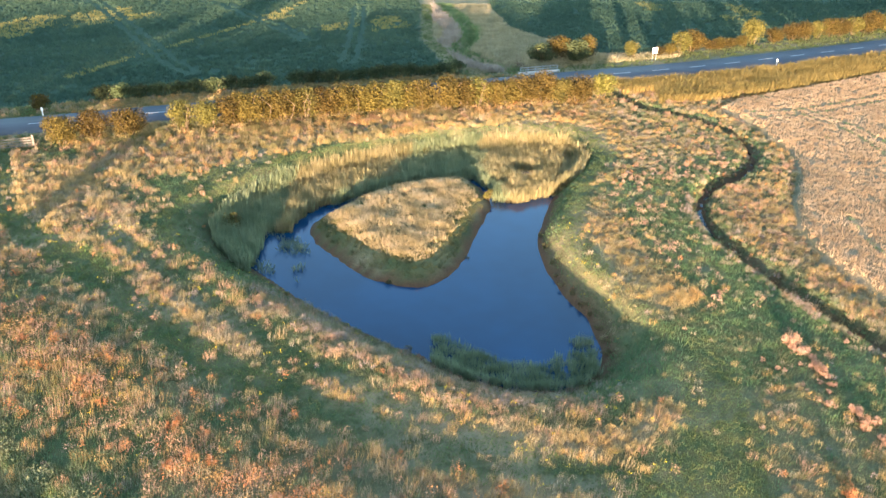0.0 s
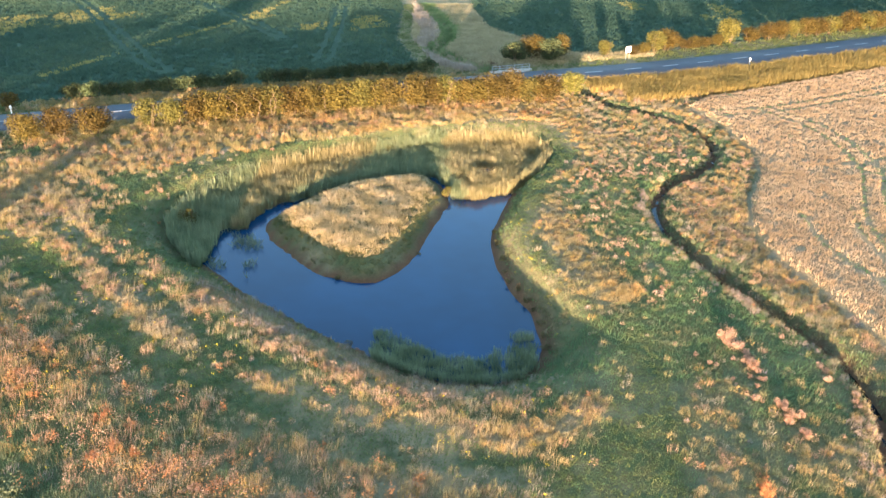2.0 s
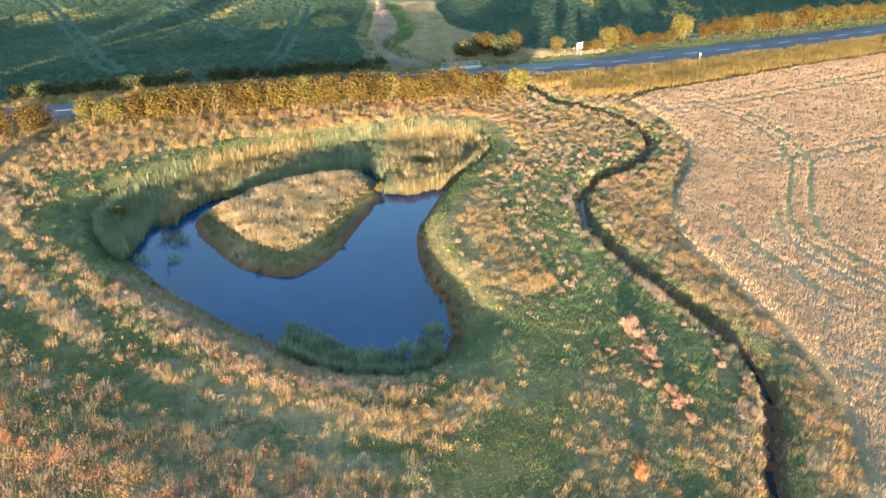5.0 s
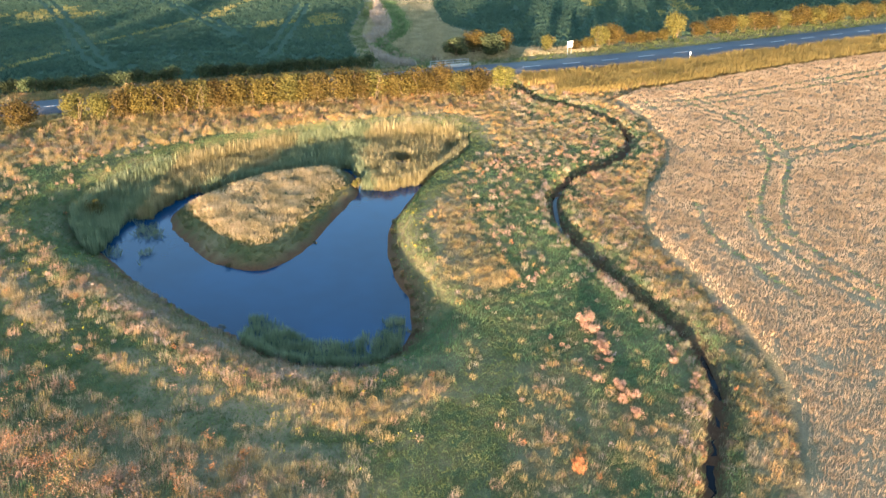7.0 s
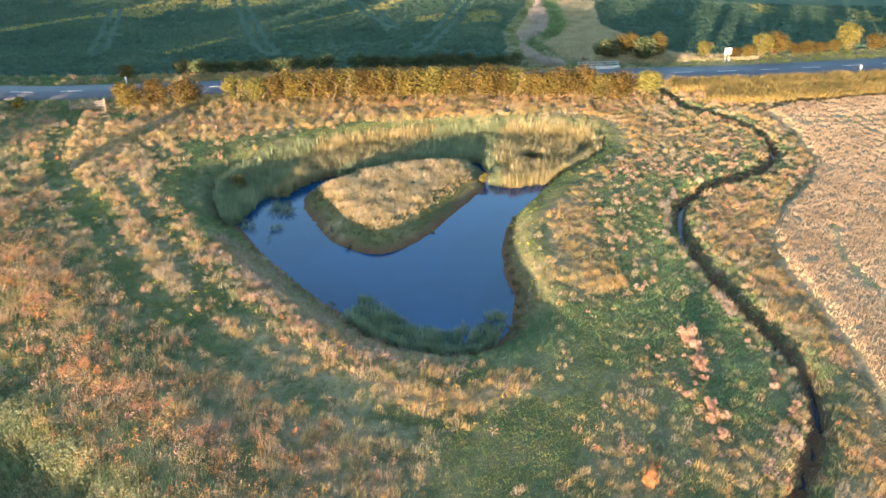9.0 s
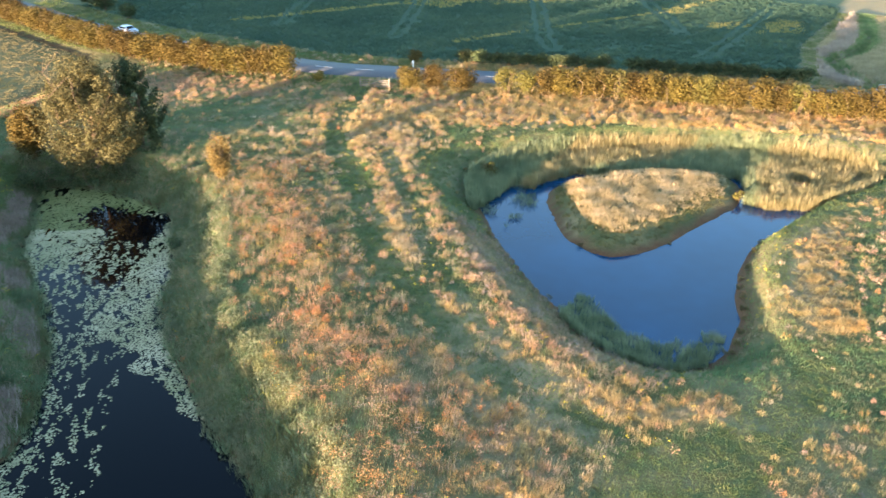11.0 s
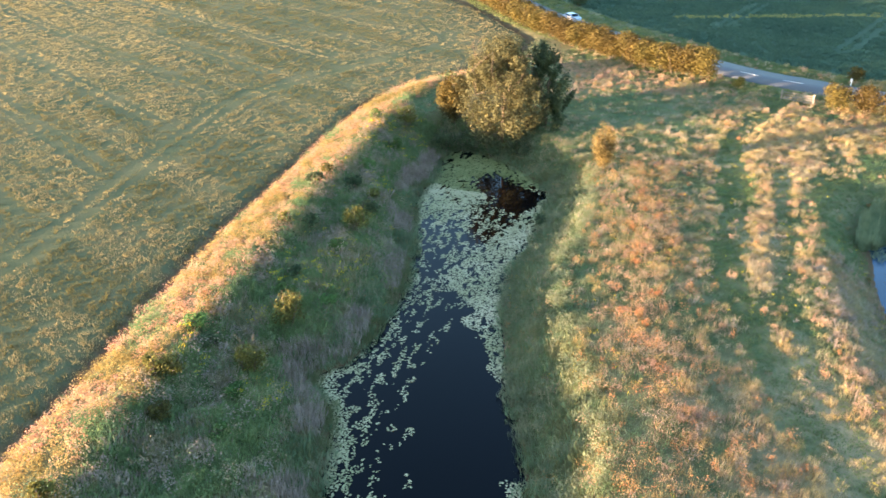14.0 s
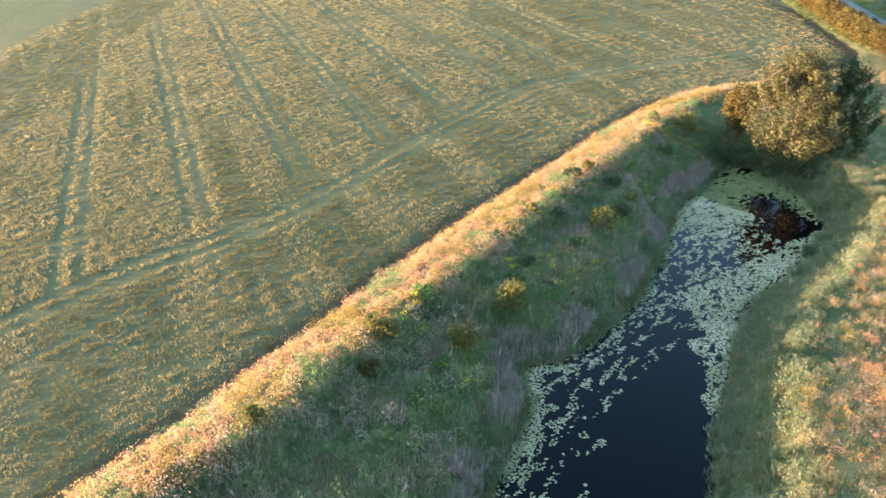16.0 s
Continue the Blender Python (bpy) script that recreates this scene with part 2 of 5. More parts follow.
TIMBER = plain("weathered_timber", (0.16, 0.14, 0.12), 0.85, 0.2, 0, 0.35, 4.0)


# ---- plan ----
def spline(pts, closed=False, step=8):
    p = np.array(pts, float)
    p = np.vstack([p[-1], p, p[0], p[1]]) if closed else np.vstack([2 * p[0] - p[1], p, 2 * p[-1] - p[-2]])
    u = np.linspace(0, 1, step, endpoint=False)[:, None]
    out = []
    for q0, q1, q2, q3 in zip(p[:-3], p[1:-2], p[2:-1], p[3:]):
        out.append(0.5 * (2 * q1 + (q2 - q0) * u + (2 * q0 - 5 * q1 + 4 * q2 - q3) * u * u + (3 * q1 - q0 - 3 * q2 + q3) * u ** 3))
    if not closed:
        out.append(p[-2][None])
    return np.vstack(out)


def far(px, py, line, closed=False):
    """Distance from points to a line, and the side (positive to its left)."""
    a = line
    b = np.roll(line, -1, 0)
    if not closed:
        a, b = a[:-1], b[:-1]
    best = np.full(px.shape, 1e9)
    side = np.zeros(px.shape)
    for (ax, ay), (bx, by) in zip(a, b):
        dx, dy = bx - ax, by - ay
        t = np.clip(((px - ax) * dx + (py - ay) * dy) / (dx * dx + dy * dy + 1e-9), 0, 1)
        d = np.hypot(px - ax - t * dx, py - ay - t * dy)
        s = dx * (py - ay) - dy * (px - ax)
        nearer = d < best
        best = np.where(nearer, d, best)
        side = np.where(nearer, s, side)
    return best, np.sign(side)


def signed(px, py, ring):
    """Distance to a closed ring, negative inside."""
    d, _ = far(px, py, ring, True)
    inside = np.zeros(px.shape, bool)
    for (ax, ay), (bx, by) in zip(ring, np.roll(ring, -1, 0)):
        if ay != by:
            inside ^= ((ay > py) != (by > py)) & (px < (bx - ax) * (py - ay) / (by - ay) + ax)
    return np.where(inside, -d, d)


def lattice(ix, iy, seed):
    h = (ix.astype(np.int64) * 374761393 + iy.astype(np.int64) * 668265263 + seed * 974711) & 0x7fffffff
    h = ((h ^ (h >> 13)) * 1274126177) & 0x7fffffff
    return ((h ^ (h >> 16)) & 0xffff) / 65535.0


def value(x, y, size, seed, octaves=3):
    """Smooth noise, 0 to 1, with lumps of that size in metres."""
    total, weight, amp = 0, 0, 1.0
    for o in range(octaves):
        u, v = x / size, y / size
        iu, iv = np.floor(u), np.floor(v)
        fu, fv = u - iu, v - iv
        fu, fv = fu * fu * (3 - 2 * fu), fv * fv * (3 - 2 * fv)
        q = (lattice(iu, iv, seed + o) * (1 - fu) + lattice(iu + 1, iv, seed + o) * fu) * (1 - fv) \
            + (lattice(iu, iv + 1, seed + o) * (1 - fu) + lattice(iu + 1, iv + 1, seed + o) * fu) * fv
        total, weight, amp, size = total + amp * q, weight + amp, amp * 0.5, size * 0.5
    return total / weight


def ease(x, lo, hi):
    t = np.clip((x - lo) / (hi - lo), 0, 1)
    return t * t * (3 - 2 * t)


POND_RING = spline([(-18.5, 63.8), (-16.3, 60.2), (-14, 57.9), (-10.8, 54.5), (-7.5, 51.7), (-4, 48.8), (-1.6, 47.2), (0.7, 45.4), (3.2, 44), (5.7, 43.5), (8.3, 43.8), (10.1, 45.2),
                    (11.1, 47.2), (11.1, 49.6), (10.7, 52.6), (9.7, 54.8), (9, 57.7), (8.5, 60.5), (8.2, 64.1), (9, 68), (9.9, 71.8), (11, 75.2), (12.8, 78.6),
                    (13.8, 82), (13.2, 85.8), (10.8, 87.4), (5.8, 87.2), (0.8, 86), (-4, 83.8), (-8.5, 81.2), (-12.7, 77.9), (-16, 74.2), (-18.3, 70.1), (-19, 66.5)], True, 5)
ISLAND_RING = spline([(-11.8, 66.8), (-10.8, 64), (-8.5, 61), (-6, 58.1), (-3.7, 57), (-1.5, 56.7), (0.3, 58.3), (1.9, 61.8), (2.7, 65.5), (3.6, 69.1), (4.4, 72.2), (4.1, 74.9),
                      (3.3, 77.2), (2, 78.4), (-1.5, 77.6), (-4.8, 76), (-7.9, 73.5), (-10.2, 70.4), (-11.4, 68.3)], True, 5)
CANAL_RING = spline([(8, -6), (2, 1), (-3, 7), (-8, 9.6), (-11.6, 11.1), (-15.8, 12.9), (-19.6, 13), (-20.9, 16.4), (-23.7, 19.2), (-26.6, 21.9), (-31.6, 25.1), (-38.5, 28.6), (-44.4, 31.5), (-48.1, 34.8),
                     (-52.3, 37.8), (-54.8, 40), (-53, 42.6), (-48.3, 43.8), (-42.7, 43.8), (-38.8, 43), (-34.4, 39.5), (-29.9, 35.8), (-26.4, 31.6), (-21.9, 28.5), (-18.6, 26.7), (-14, 24.5), (-10.6, 23),
                     (-6.5, 21.4), (-3.8, 19.7), (4, 13), (16, 2)], True, 5)
DITCH = spline([(10, 118), (13.5, 111.5), (17.5, 107.5), (21.4, 102.3), (23.6, 97.3), (28.3, 93.6), (31.8, 88), (31.8, 82), (30.2, 78), (27.5, 75), (24.2, 71.8), (22.7, 67), (22.7, 62.8), (23.6, 58.8), (25, 54.8),
                (26.8, 50.4), (28.6, 46.8), (29.8, 42.8), (29.6, 39), (28.6, 35.2), (27.3, 31.5), (24.5, 22), (23, 10), (26, -10), (30, -40)], False, 5)
FAR_CREEK = spline([(-6, 200), (-2, 175), (1, 158), (3.9, 143), (3.8, 134), (2, 126.5), (4.8, 119.5), (9, 115), (12.5, 113)], False, 5)
WHEAT_RING = np.array([(29, -60), (31, 10), (31.8, 30.3), (33.4, 34.7), (33.9, 41), (33.3, 45.9), (31.8, 52.1), (30, 58.3), (30, 63.4), (31.7, 69.2), (34.7, 76), (36, 82), (35.1, 90.7), (33, 97), (36, 100.6),
                       (44.1, 104.9), (58.9, 113.4), (76.2, 122), (140, 152), (300, 230), (300, -60)], float)
BEET_RING = np.array([(10, -60), (2, -21), (-7.5, -12.7), (-13.3, -8.2), (-20.8, -2.8), (-29.2, 2.9), (-39.9, 10.3), (-50.3, 18.9), (-60.5, 27), (-71, 36.4), (-75, 44), (-78, 53), (-84, 66), (-90, 71), (-112.9, 75), (-160, 80), (-300, 100), (-300, -60)], float)
BEAN_RING_W = np.array([(-300, 134), (-160, 104), (-130, 95.5), (-97, 91), (-61, 91), (-46, 95), (-35, 99), (-13.5, 106.3), (1, 111.5), (-1.5, 122), (-4.2, 135), (-4.8, 163), (-10, 210), (-20, 300), (-300, 300)], float)
BEAN_RING_E = np.array([(7, 300), (8, 210), (8.5, 164), (11, 144), (18.4, 130.4), (23, 123.5), (28, 123.3), (48, 131.5), (74, 143), (140, 176), (300, 255), (300, 300)], float)
ROAD = spline([(-420, 140), (-220, 103), (-130, 87), (-97, 82.2), (-61, 83.2), (-46.3, 86.9), (-34.2, 91.3), (-10, 99.8), (17, 109.3), (33, 114.9), (46.5, 120.6), (68.3, 130.6), (82.6, 137.5), (150, 170), (420, 300)], False, 8)
RIDGE = spline([(10, -27), (-3, -15), (-8.5, -10.3), (-14.6, -5.2), (-28.6, 4.9), (-37.8, 12.2), (-50.1, 21.8), (-60.5, 30), (-70, 39.5), (-73, 46), (-74, 54)], False, 5)
SPOIL = spline([(12, 14), (2, 23.2), (-4.4, 28.6), (-15.2, 36.7), (-24.8, 43.4), (-32.8, 48.5)], False, 5)
GATE_PATH = spline([(-46, 82), (-44.5, 78.4), (-39, 67.5), (-34, 60.8), (-28.4, 56.5), (-20.4, 49), (-15.1, 43.6), (-10.1, 40.5), (-5.5, 38), (-0.5, 35.6), (3.8, 34.3), (8, 33)], False, 5)
RING_PATH = spline([(-29, 63), (-26, 60), (-19.7, 53.8), (-13.2, 47.2), (-7.7, 42.4), (-1.5, 38.6), (3.8, 35.6)], False, 5)
BANK_PATH = spline([(3, 16), (-0.8, 19.9), (-7.8, 25), (-15.3, 29.8), (-23.1, 34.9), (-32.5, 41), (-42.2, 47.2)], False, 5)
MOWN_RING = np.array([(9.4, 12), (10, 30), (10.2, 33), (13, 35.3), (13.9, 38.5), (15.4, 42), (16.4, 47), (17.6, 47), (17.8, 41), (17.6, 36), (16, 30), (15, 12)], float)
POND_LEVEL, CANAL_LEVEL, DITCH_LEVEL = -2.15, -2.4, -0.92

# a net over the near land, on which every distance is worked out once
X0, X1, Y0, Y1, CELL = -195.0, 125.0, -110.0, 175.0, 0.6
NX, NY = int((X1 - X0) / CELL) + 1, int((Y1 - Y0) / CELL) + 1
gx, gy = np.meshgrid(X0 + CELL * np.arange(NX), Y0 + CELL * np.arange(NY), indexing="ij")


def fields(x, y):
    f = {}
    f["pond"], f["island"], f["canal"] = signed(x, y, POND_RING), signed(x, y, ISLAND_RING), signed(x, y, CANAL_RING)
    f["ditch"], f["ditch_side"] = far(x, y, DITCH)
    f["creek"], _ = far(x, y, FAR_CREEK)
    f["wheat"], f["beet"] = signed(x, y, WHEAT_RING), signed(x, y, BEET_RING)
    f["bean"] = np.minimum(signed(x, y, BEAN_RING_W), signed(x, y, BEAN_RING_E))
    f["road"], f["road_side"] = far(x, y, ROAD)
    f["ridge"], f["ridge_side"] = far(x, y, RIDGE)
    f["spoil"], _ = far(x, y, SPOIL)
    f["gate"], _ = far(x, y, GATE_PATH)
    f["ringpath"], _ = far(x, y, RING_PATH)
    f["bankpath"], _ = far(x, y, BANK_PATH)
    f["mown"] = signed(x, y, MOWN_RING)
    return f


def height(f, x, y):
    z = (value(x, y, 9.0, 3) - 0.5) * 0.26 + (value(x, y, 2.2, 7, 2) - 0.5) * 0.16
    crop = np.minimum(np.minimum(f["wheat"], f["beet"]), f["bean"])
    z = z * ease(crop, -2, 4) + (value(x, y, 25.0, 13, 2) - 0.5) * 0.2 * ease(-crop, 0, 10)
    z = z * ease(f["road"], 3, 7) + 0.08 * (1 - ease(f["road"], 2, 5))
    # the dip beside the wheat stands in for its edge shadow
    z = z + 0.32 * ease(-f["wheat"], -0.1, 0.5) - 0.2 * np.exp(-((f["wheat"] - 0.6) / 0.5) ** 2)
    # the land falls away gently beyond the road
    north = f["road_side"] * f["road"]
    z = z - np.minimum(0.035 * np.maximum(north - 8, 0), 1.7) + (value(x, y, 22.0, 17, 2) - 0.5) * 0.2 * ease(-f["bean"], 0, 14)
    z = z + 0.15 * np.exp(-(f["spoil"] / 2.6) ** 2)
    # raised bank along the low crop, with a furrow at the field's edge
    rs = f["ridge"] * f["ridge_side"]
    z = z + (1.45 + 0.6 * (value(x, y, 3.0, 19, 2) - 0.5)) * np.clip((1.8 - rs) / 5.2, 0, 1) * (1 - ease(-rs, 3.2, 6.8)) * (f["ridge"] < 9) - 0.45 * np.exp(-((f["beet"] - 0.2) / 0.6) ** 2)
    lip = 4.6 - np.maximum(2.4 * ease(x, 6, 9) * ease(y, 45, 52), 2.3 * ease(y, 64, 74))
    z = np.where(f["pond"] < lip + 0.3, z * ease(f["pond"], 0, lip) - (-POND_LEVEL - 0.12) * (1 - ease(f["pond"], -0.1, lip)), z)
    z = np.where(f["pond"] < 0, -2.03 - 0.9 * ease(-f["pond"], 0, 1.2), z)
    z = np.where(f["island"] < 0.7, np.maximum(z, -2.55 + 0.55 * ease(-f["island"], -0.7, 0.15) + 1.25 * ease(-f["island"], 0, 2.6) + 0.1 * (value(x, y, 1.5, 21) - 0.5)), z)
    bank = np.where(f["ridge"] > 13, 4.4, 5.2)
    z = np.where(f["canal"] < 6, z * ease(f["canal"], 0, bank) - (-CANAL_LEVEL - 0.1) * (1 - ease(f["canal"], -0.1, bank)), z)
    z = np.where(f["canal"] < 0, -2.3 - 1.0 * ease(-f["canal"], 0, 1.2), z)
    slope = np.where(f["ditch_side"] > 0, 1.05, 0.85) * (1 - 0.2 * ease(y, 72, 84))
    deep = 1.05 - 0.2 * ease(y, 84, 94)
    cut = -deep + deep * ease(f["ditch"], 0.25, slope)
    z = np.where((f["ditch"] < slope) & (f["road"] > 3.2), np.minimum(z, cut + z * ease(f["ditch"], 0.25, slope)), z)
    z = np.where((f["creek"] < 2.4) & (f["road"] > 3.2), np.minimum(z, -1.6 + 1.6 * ease(f["creek"], 0.2, 2.4)), z)
    return z


F = fields(gx, gy)
F["z"] = height(F, gx, gy)


def at(name, x, y):
    """The net's value at points, between its knots."""
    u, v = np.clip((x - X0) / CELL, 0, NX - 1.001), np.clip((y - Y0) / CELL, 0, NY - 1.001)
    i, j = u.astype(int), v.astype(int)
    p, q = u - i, v - j
    g = F[name]
    return (g[i, j] * (1 - p) + g[i + 1, j] * p) * (1 - q) + (g[i, j + 1] * (1 - p) + g[i + 1, j + 1] * p) * q


def band(x, y, pts, half):
    """1 on a band along a line, fading over its edge."""
    d, _ = far(x, y, spline(pts, False, 5))
    return np.exp(-(d / half) ** 2)


def blob(x, y, cx, cy, rx, ry):
    return np.exp(-((x - cx) / rx) ** 2 - ((y - cy) / ry) ** 2)


def zones(x, y):
    """The parts of the meadow, each 0 to 1."""
    q = {}
    p, dt, c = at("pond", x, y), at("ditch", x, y), at("canal", x, y)
    east_of_ditch = at("ditch_side", x, y) > 0
    q["streak"] = band(x, y, [(-31, 67), (-29, 64.6), (-24.5, 58.4), (-21.3, 53.9), (-17.7, 49.9), (-15.1, 47.4), (-12.5, 45)], 1.5)
    q["crest"] = np.maximum(band(x, y, [(-6.5, 40.6), (-2.6, 38.9), (0.6, 37.3), (3.7, 36.0), (6.7, 35.5), (9.8, 36.0)], 1.1), band(x, y, [(8.5, 35.9), (11, 36.6), (12.6, 38.6)], 1.3))
    q["pond_bank"] = ease(p, 0.2, 1.2) * (1 - ease(p, 3.6, 6.5)) * (1 - ease(y, 50, 56)) * ease(x, -16, -12) * (1 - ease(x, 9, 13))
    q["north"] = np.maximum(ease(p, 2.6, 5.0) * ease(y, 72, 80) * (1 - ease(x, 13, 18)) * ease(x, -34, -26), 0.8 * ease(y, 79, 86) * (1 - ease(x, 17, 21)) * ease(x, -46, -38))
    q["west"] = blob(x, y, -34, 68, 4.5, 7)
    q["east"] = band(x, y, [(12.9, 66), (13.4, 62), (14.2, 58.5), (15.3, 54.8), (16.4, 52.2)], 2.0)
    q["lawn"] = ease(p, 0.3, 1.2) * (1 - ease(p, 3.4, 5.2)) * ease(x, 5, 9) * ease(y, 48, 54)
    q["drift"] = band(x, y, [(28.5, 80), (25.5, 77), (21, 75.4), (18.2, 72.5), (17.5, 67.4), (16.9, 63.9), (17.4, 59.7), (18.3, 57.8), (19.4, 55.0), (20.3, 51.8)], 1.3)
    q["teal"] = np.maximum(blob(x, y, 13, 43.5, 8, 5.5), (~east_of_ditch) * ease(dt, 0.6, 1.5) * (1 - ease(dt, 5.5, 9)) * (1 - ease(y, 70, 80)) * ease(y, 36, 44))
    q["teal"] = np.maximum(q["teal"], band(x, y, [(5.5, 40.0), (9, 40.2), (12, 41)], 1.8))
    q["edge"] = (~east_of_ditch) * np.exp(-((dt - 1.25) / 0.55) ** 2) * (1 - ease(y, 66, 72))
    q["far_bank"] = east_of_ditch * ease(dt, 1.0, 2.2) * (x > 5)
    q["slope"] = east_of_ditch * np.exp(-((dt - 1.3) / 0.9) ** 2) * (x > 5)
    q["spoil"] = np.exp(-(at("spoil", x, y) / 3.5) ** 2)
    q["yellow"] = blob(x, y, -23.5, 40.5, 4.5, 3.6)
    q["southwest"] = blob(x, y, -22, 33.5, 6, 3.5)
    q["southeast"] = blob(x, y, 21.5, 33, 4.5, 9)
    q["rim"] = (1 - ease(p, 1.5, 2.8)) * ease(y, 64, 72)
    q["northeast"] = blob(x, y, 19, 87, 9, 9) * (~east_of_ditch)
    q["south"] = np.maximum(blob(x, y, -1, 31, 9, 4), blob(x, y, -11, 33, 7, 3.5))
    # olive bank growth, widened to colour in the outer part of the ridge's shadow
    q["channel"] = 1 - ease(c, 6.5, 9.0)
    q["ridge"] = np.exp(-(at("ridge", x, y) / 6.0) ** 4)
    # grey-green grass painting the willow's shadow on the meadow
    q["pale"] = blob(x, y, -51, 61, 9, 6)
    q["peach"] = blob(x, y, -63, 67, 8, 6)
    return q


def dryness(q, x, y):
    """How dry the grass is, 0 to 1; lowered also where shade is coloured in."""
    d = 0.46 + 0.62 * (0.5 * value(x, y, 5.0, 101) + 0.5 * value(x, y, 1.3, 102, 2) - 0.5) * 2
    d = d + 0.55 * q["streak"] + 0.65 * q["crest"] + 0.38 * q["pond_bank"] + 0.50 * q["north"] + 0.45 * q["west"] + 0.7 * q["east"] + 0.35 * q["far_bank"] - 0.08 * q["spoil"] + 0.3 * q["peach"]
    d = d + 0.06 * q["lawn"] - 0.36 * q["teal"] - 0.45 * q["channel"] - 0.12 * q["slope"] - 0.05 * q["drift"] - 0.25 * q["pale"] + 0.25 * q["yellow"] + 0.25 * q["south"] + 0.3 * q["northeast"] - 0.8 * q["rim"] - 0.8 * q["ridge"] - 0.2 * q["southwest"]
    return d


# ---- mesh helpers ----
def mesh_of(name, verts, faces, material, smooth=False):
    """A mesh from arrays; all faces have as many corners."""
    me = bpy.data.meshes.new(name)
    k = faces.shape[1]
    me.vertices.add(len(verts))
    me.vertices.foreach_set("co", np.ascontiguousarray(verts, np.float32).ravel())
    me.loops.add(faces.size)
    me.loops.foreach_set("vertex_index", np.ascontiguousarray(faces, np.int32).ravel())
    me.polygons.add(len(faces))
    me.polygons.foreach_set("loop_start", np.arange(0, faces.size, k, dtype=np.int32))
    if smooth:
        me.polygons.foreach_set("use_smooth", np.ones(len(faces), bool))
    me.update(calc_edges=True)
    if material:
        me.materials.append(material)
    return me


def part(name, bm, material, parent=None, label=""):
    me = bpy.data.meshes.new(name)
    bm.to_mesh(me)
    bm.free()
    me.materials.append(material)
    ob = new(name, me)
    ob.parent = parent
    if label:
        tagged(ob, label)
    return ob


def box(bm, cx, cy, cz, sx, sy, sz, bevel=0.0):
    made = bmesh.ops.create_cube(bm, size=1.0, matrix=Matrix.Translation((cx, cy, cz)) @ Matrix.Diagonal((sx, sy, sz, 1)))
    if bevel:
        edges = {ed for v in made["verts"] for ed in v.link_edges}
        bmesh.ops.bevel(bm, geom=list(edges), offset=bevel, segments=2, affect='EDGES')


def tube(bm, p, q, r0, r1, sides=7):
    p, q = Vector(p), Vector(q)
    m = Matrix.Translation((p + q) / 2) @ (q - p).to_track_quat('Z', 'Y').to_matrix().to_4x4()
    bmesh.ops.create_cone(bm, cap_ends=True, segments=sides, radius1=r0, radius2=r1, depth=(q - p).length, matrix=m)


rng = np.random.default_rng(5)


def scatter(x0, x1, y0, y1, per_m2):
    n = int((x1 - x0) * (y1 - y0) * per_m2)
    return rng.uniform(x0, x1, n), rng.uniform(y0, y1, n)


def stalks(name, x, y, z, count, spread, tall, wide, lean, material, label, category, shape="diamond", drop=0.0, droop=0.0):
    """Tufts of blades: count blades round each point. tall and wide may be arrays. droop leans all blades one way, as wind does."""
    n = len(x)
    if n == 0:
        return
    rep = lambda v: np.repeat(np.broadcast_to(v, (n,)), count)
    N = n * count
    ang, rad = rng.uniform(0, 2 * np.pi, N), np.sqrt(rng.uniform(0, 1, N)) * rep(spread)
    bx, by = rep(x) + np.cos(ang) * rad, rep(y) + np.sin(ang) * rad
    bz = rep(z) - drop
    h = rep(tall) * rng.uniform(0.82, 1.06, N)
    if shape == "dome":          # a rounded tuft, tallest in its middle
        h = h * (1.15 - 0.6 * (rad / np.maximum(rep(spread), 0.01)) ** 2)
    w = rep(wide) * rng.uniform(0.6, 1.3, N) * 0.5
    out = ang + rng.normal(0, 0.6, N)
    le = h * lean * rng.uniform(0.1, 1.0, N)
    tx, ty = bx + np.cos(out) * le + droop * h, by + np.sin(out) * le + 0.4 * droop * h
    face = rng.uniform(0, 2 * np.pi, N)
    wx, wy = np.cos(face) * w, np.sin(face) * w
    if shape == "diamond":
        k = 0.68
        mx, my, mz = bx + (tx - bx) * k * 0.8, by + (ty - by) * k * 0.8, bz + h * k
        V = np.stack([np.stack([bx, by, bz], 1), np.stack([mx + wx, my + wy, mz], 1), np.stack([tx, ty, bz + h], 1), np.stack([mx - wx, my - wy, mz], 1)], 1)
        i = np.arange(N)[:, None] * 4
        faces = np.concatenate([i + [0, 1, 2], i + [0, 2, 3]], 1).reshape(-1, 3)
    elif shape == "brush":
        up = rng.random(N) < 0.12          # seed plumes, narrow below; the rest are pointed blades
        tip = np.stack([np.where(up, bx, tx), np.where(up, by, ty), np.where(up, bz, bz + h)], 1)
        one = np.stack([np.where(up, tx + wx, bx + wx), np.where(up, ty + wy, by + wy), np.where(up, bz + h, bz)], 1)
        two = np.stack([np.where(up, tx - wx * 0.6, bx - wx), np.where(up, ty - wy * 0.6, by - wy), np.where(up, bz + h * 0.6, bz)], 1)
        V = np.stack([tip, one, two], 1)
        faces = np.arange(N * 3).reshape(-1, 3)
    else:
        V = np.stack([np.stack([bx + wx, by + wy, bz], 1), np.stack([bx - wx, by - wy, bz], 1), np.stack([tx, ty, bz + h], 1)], 1)
        faces = np.arange(N * 3).reshape(-1, 3)
    return tagged(new(name, mesh_of(name, V.reshape(-1, 3), faces, material)), label, category, kind="stuff")


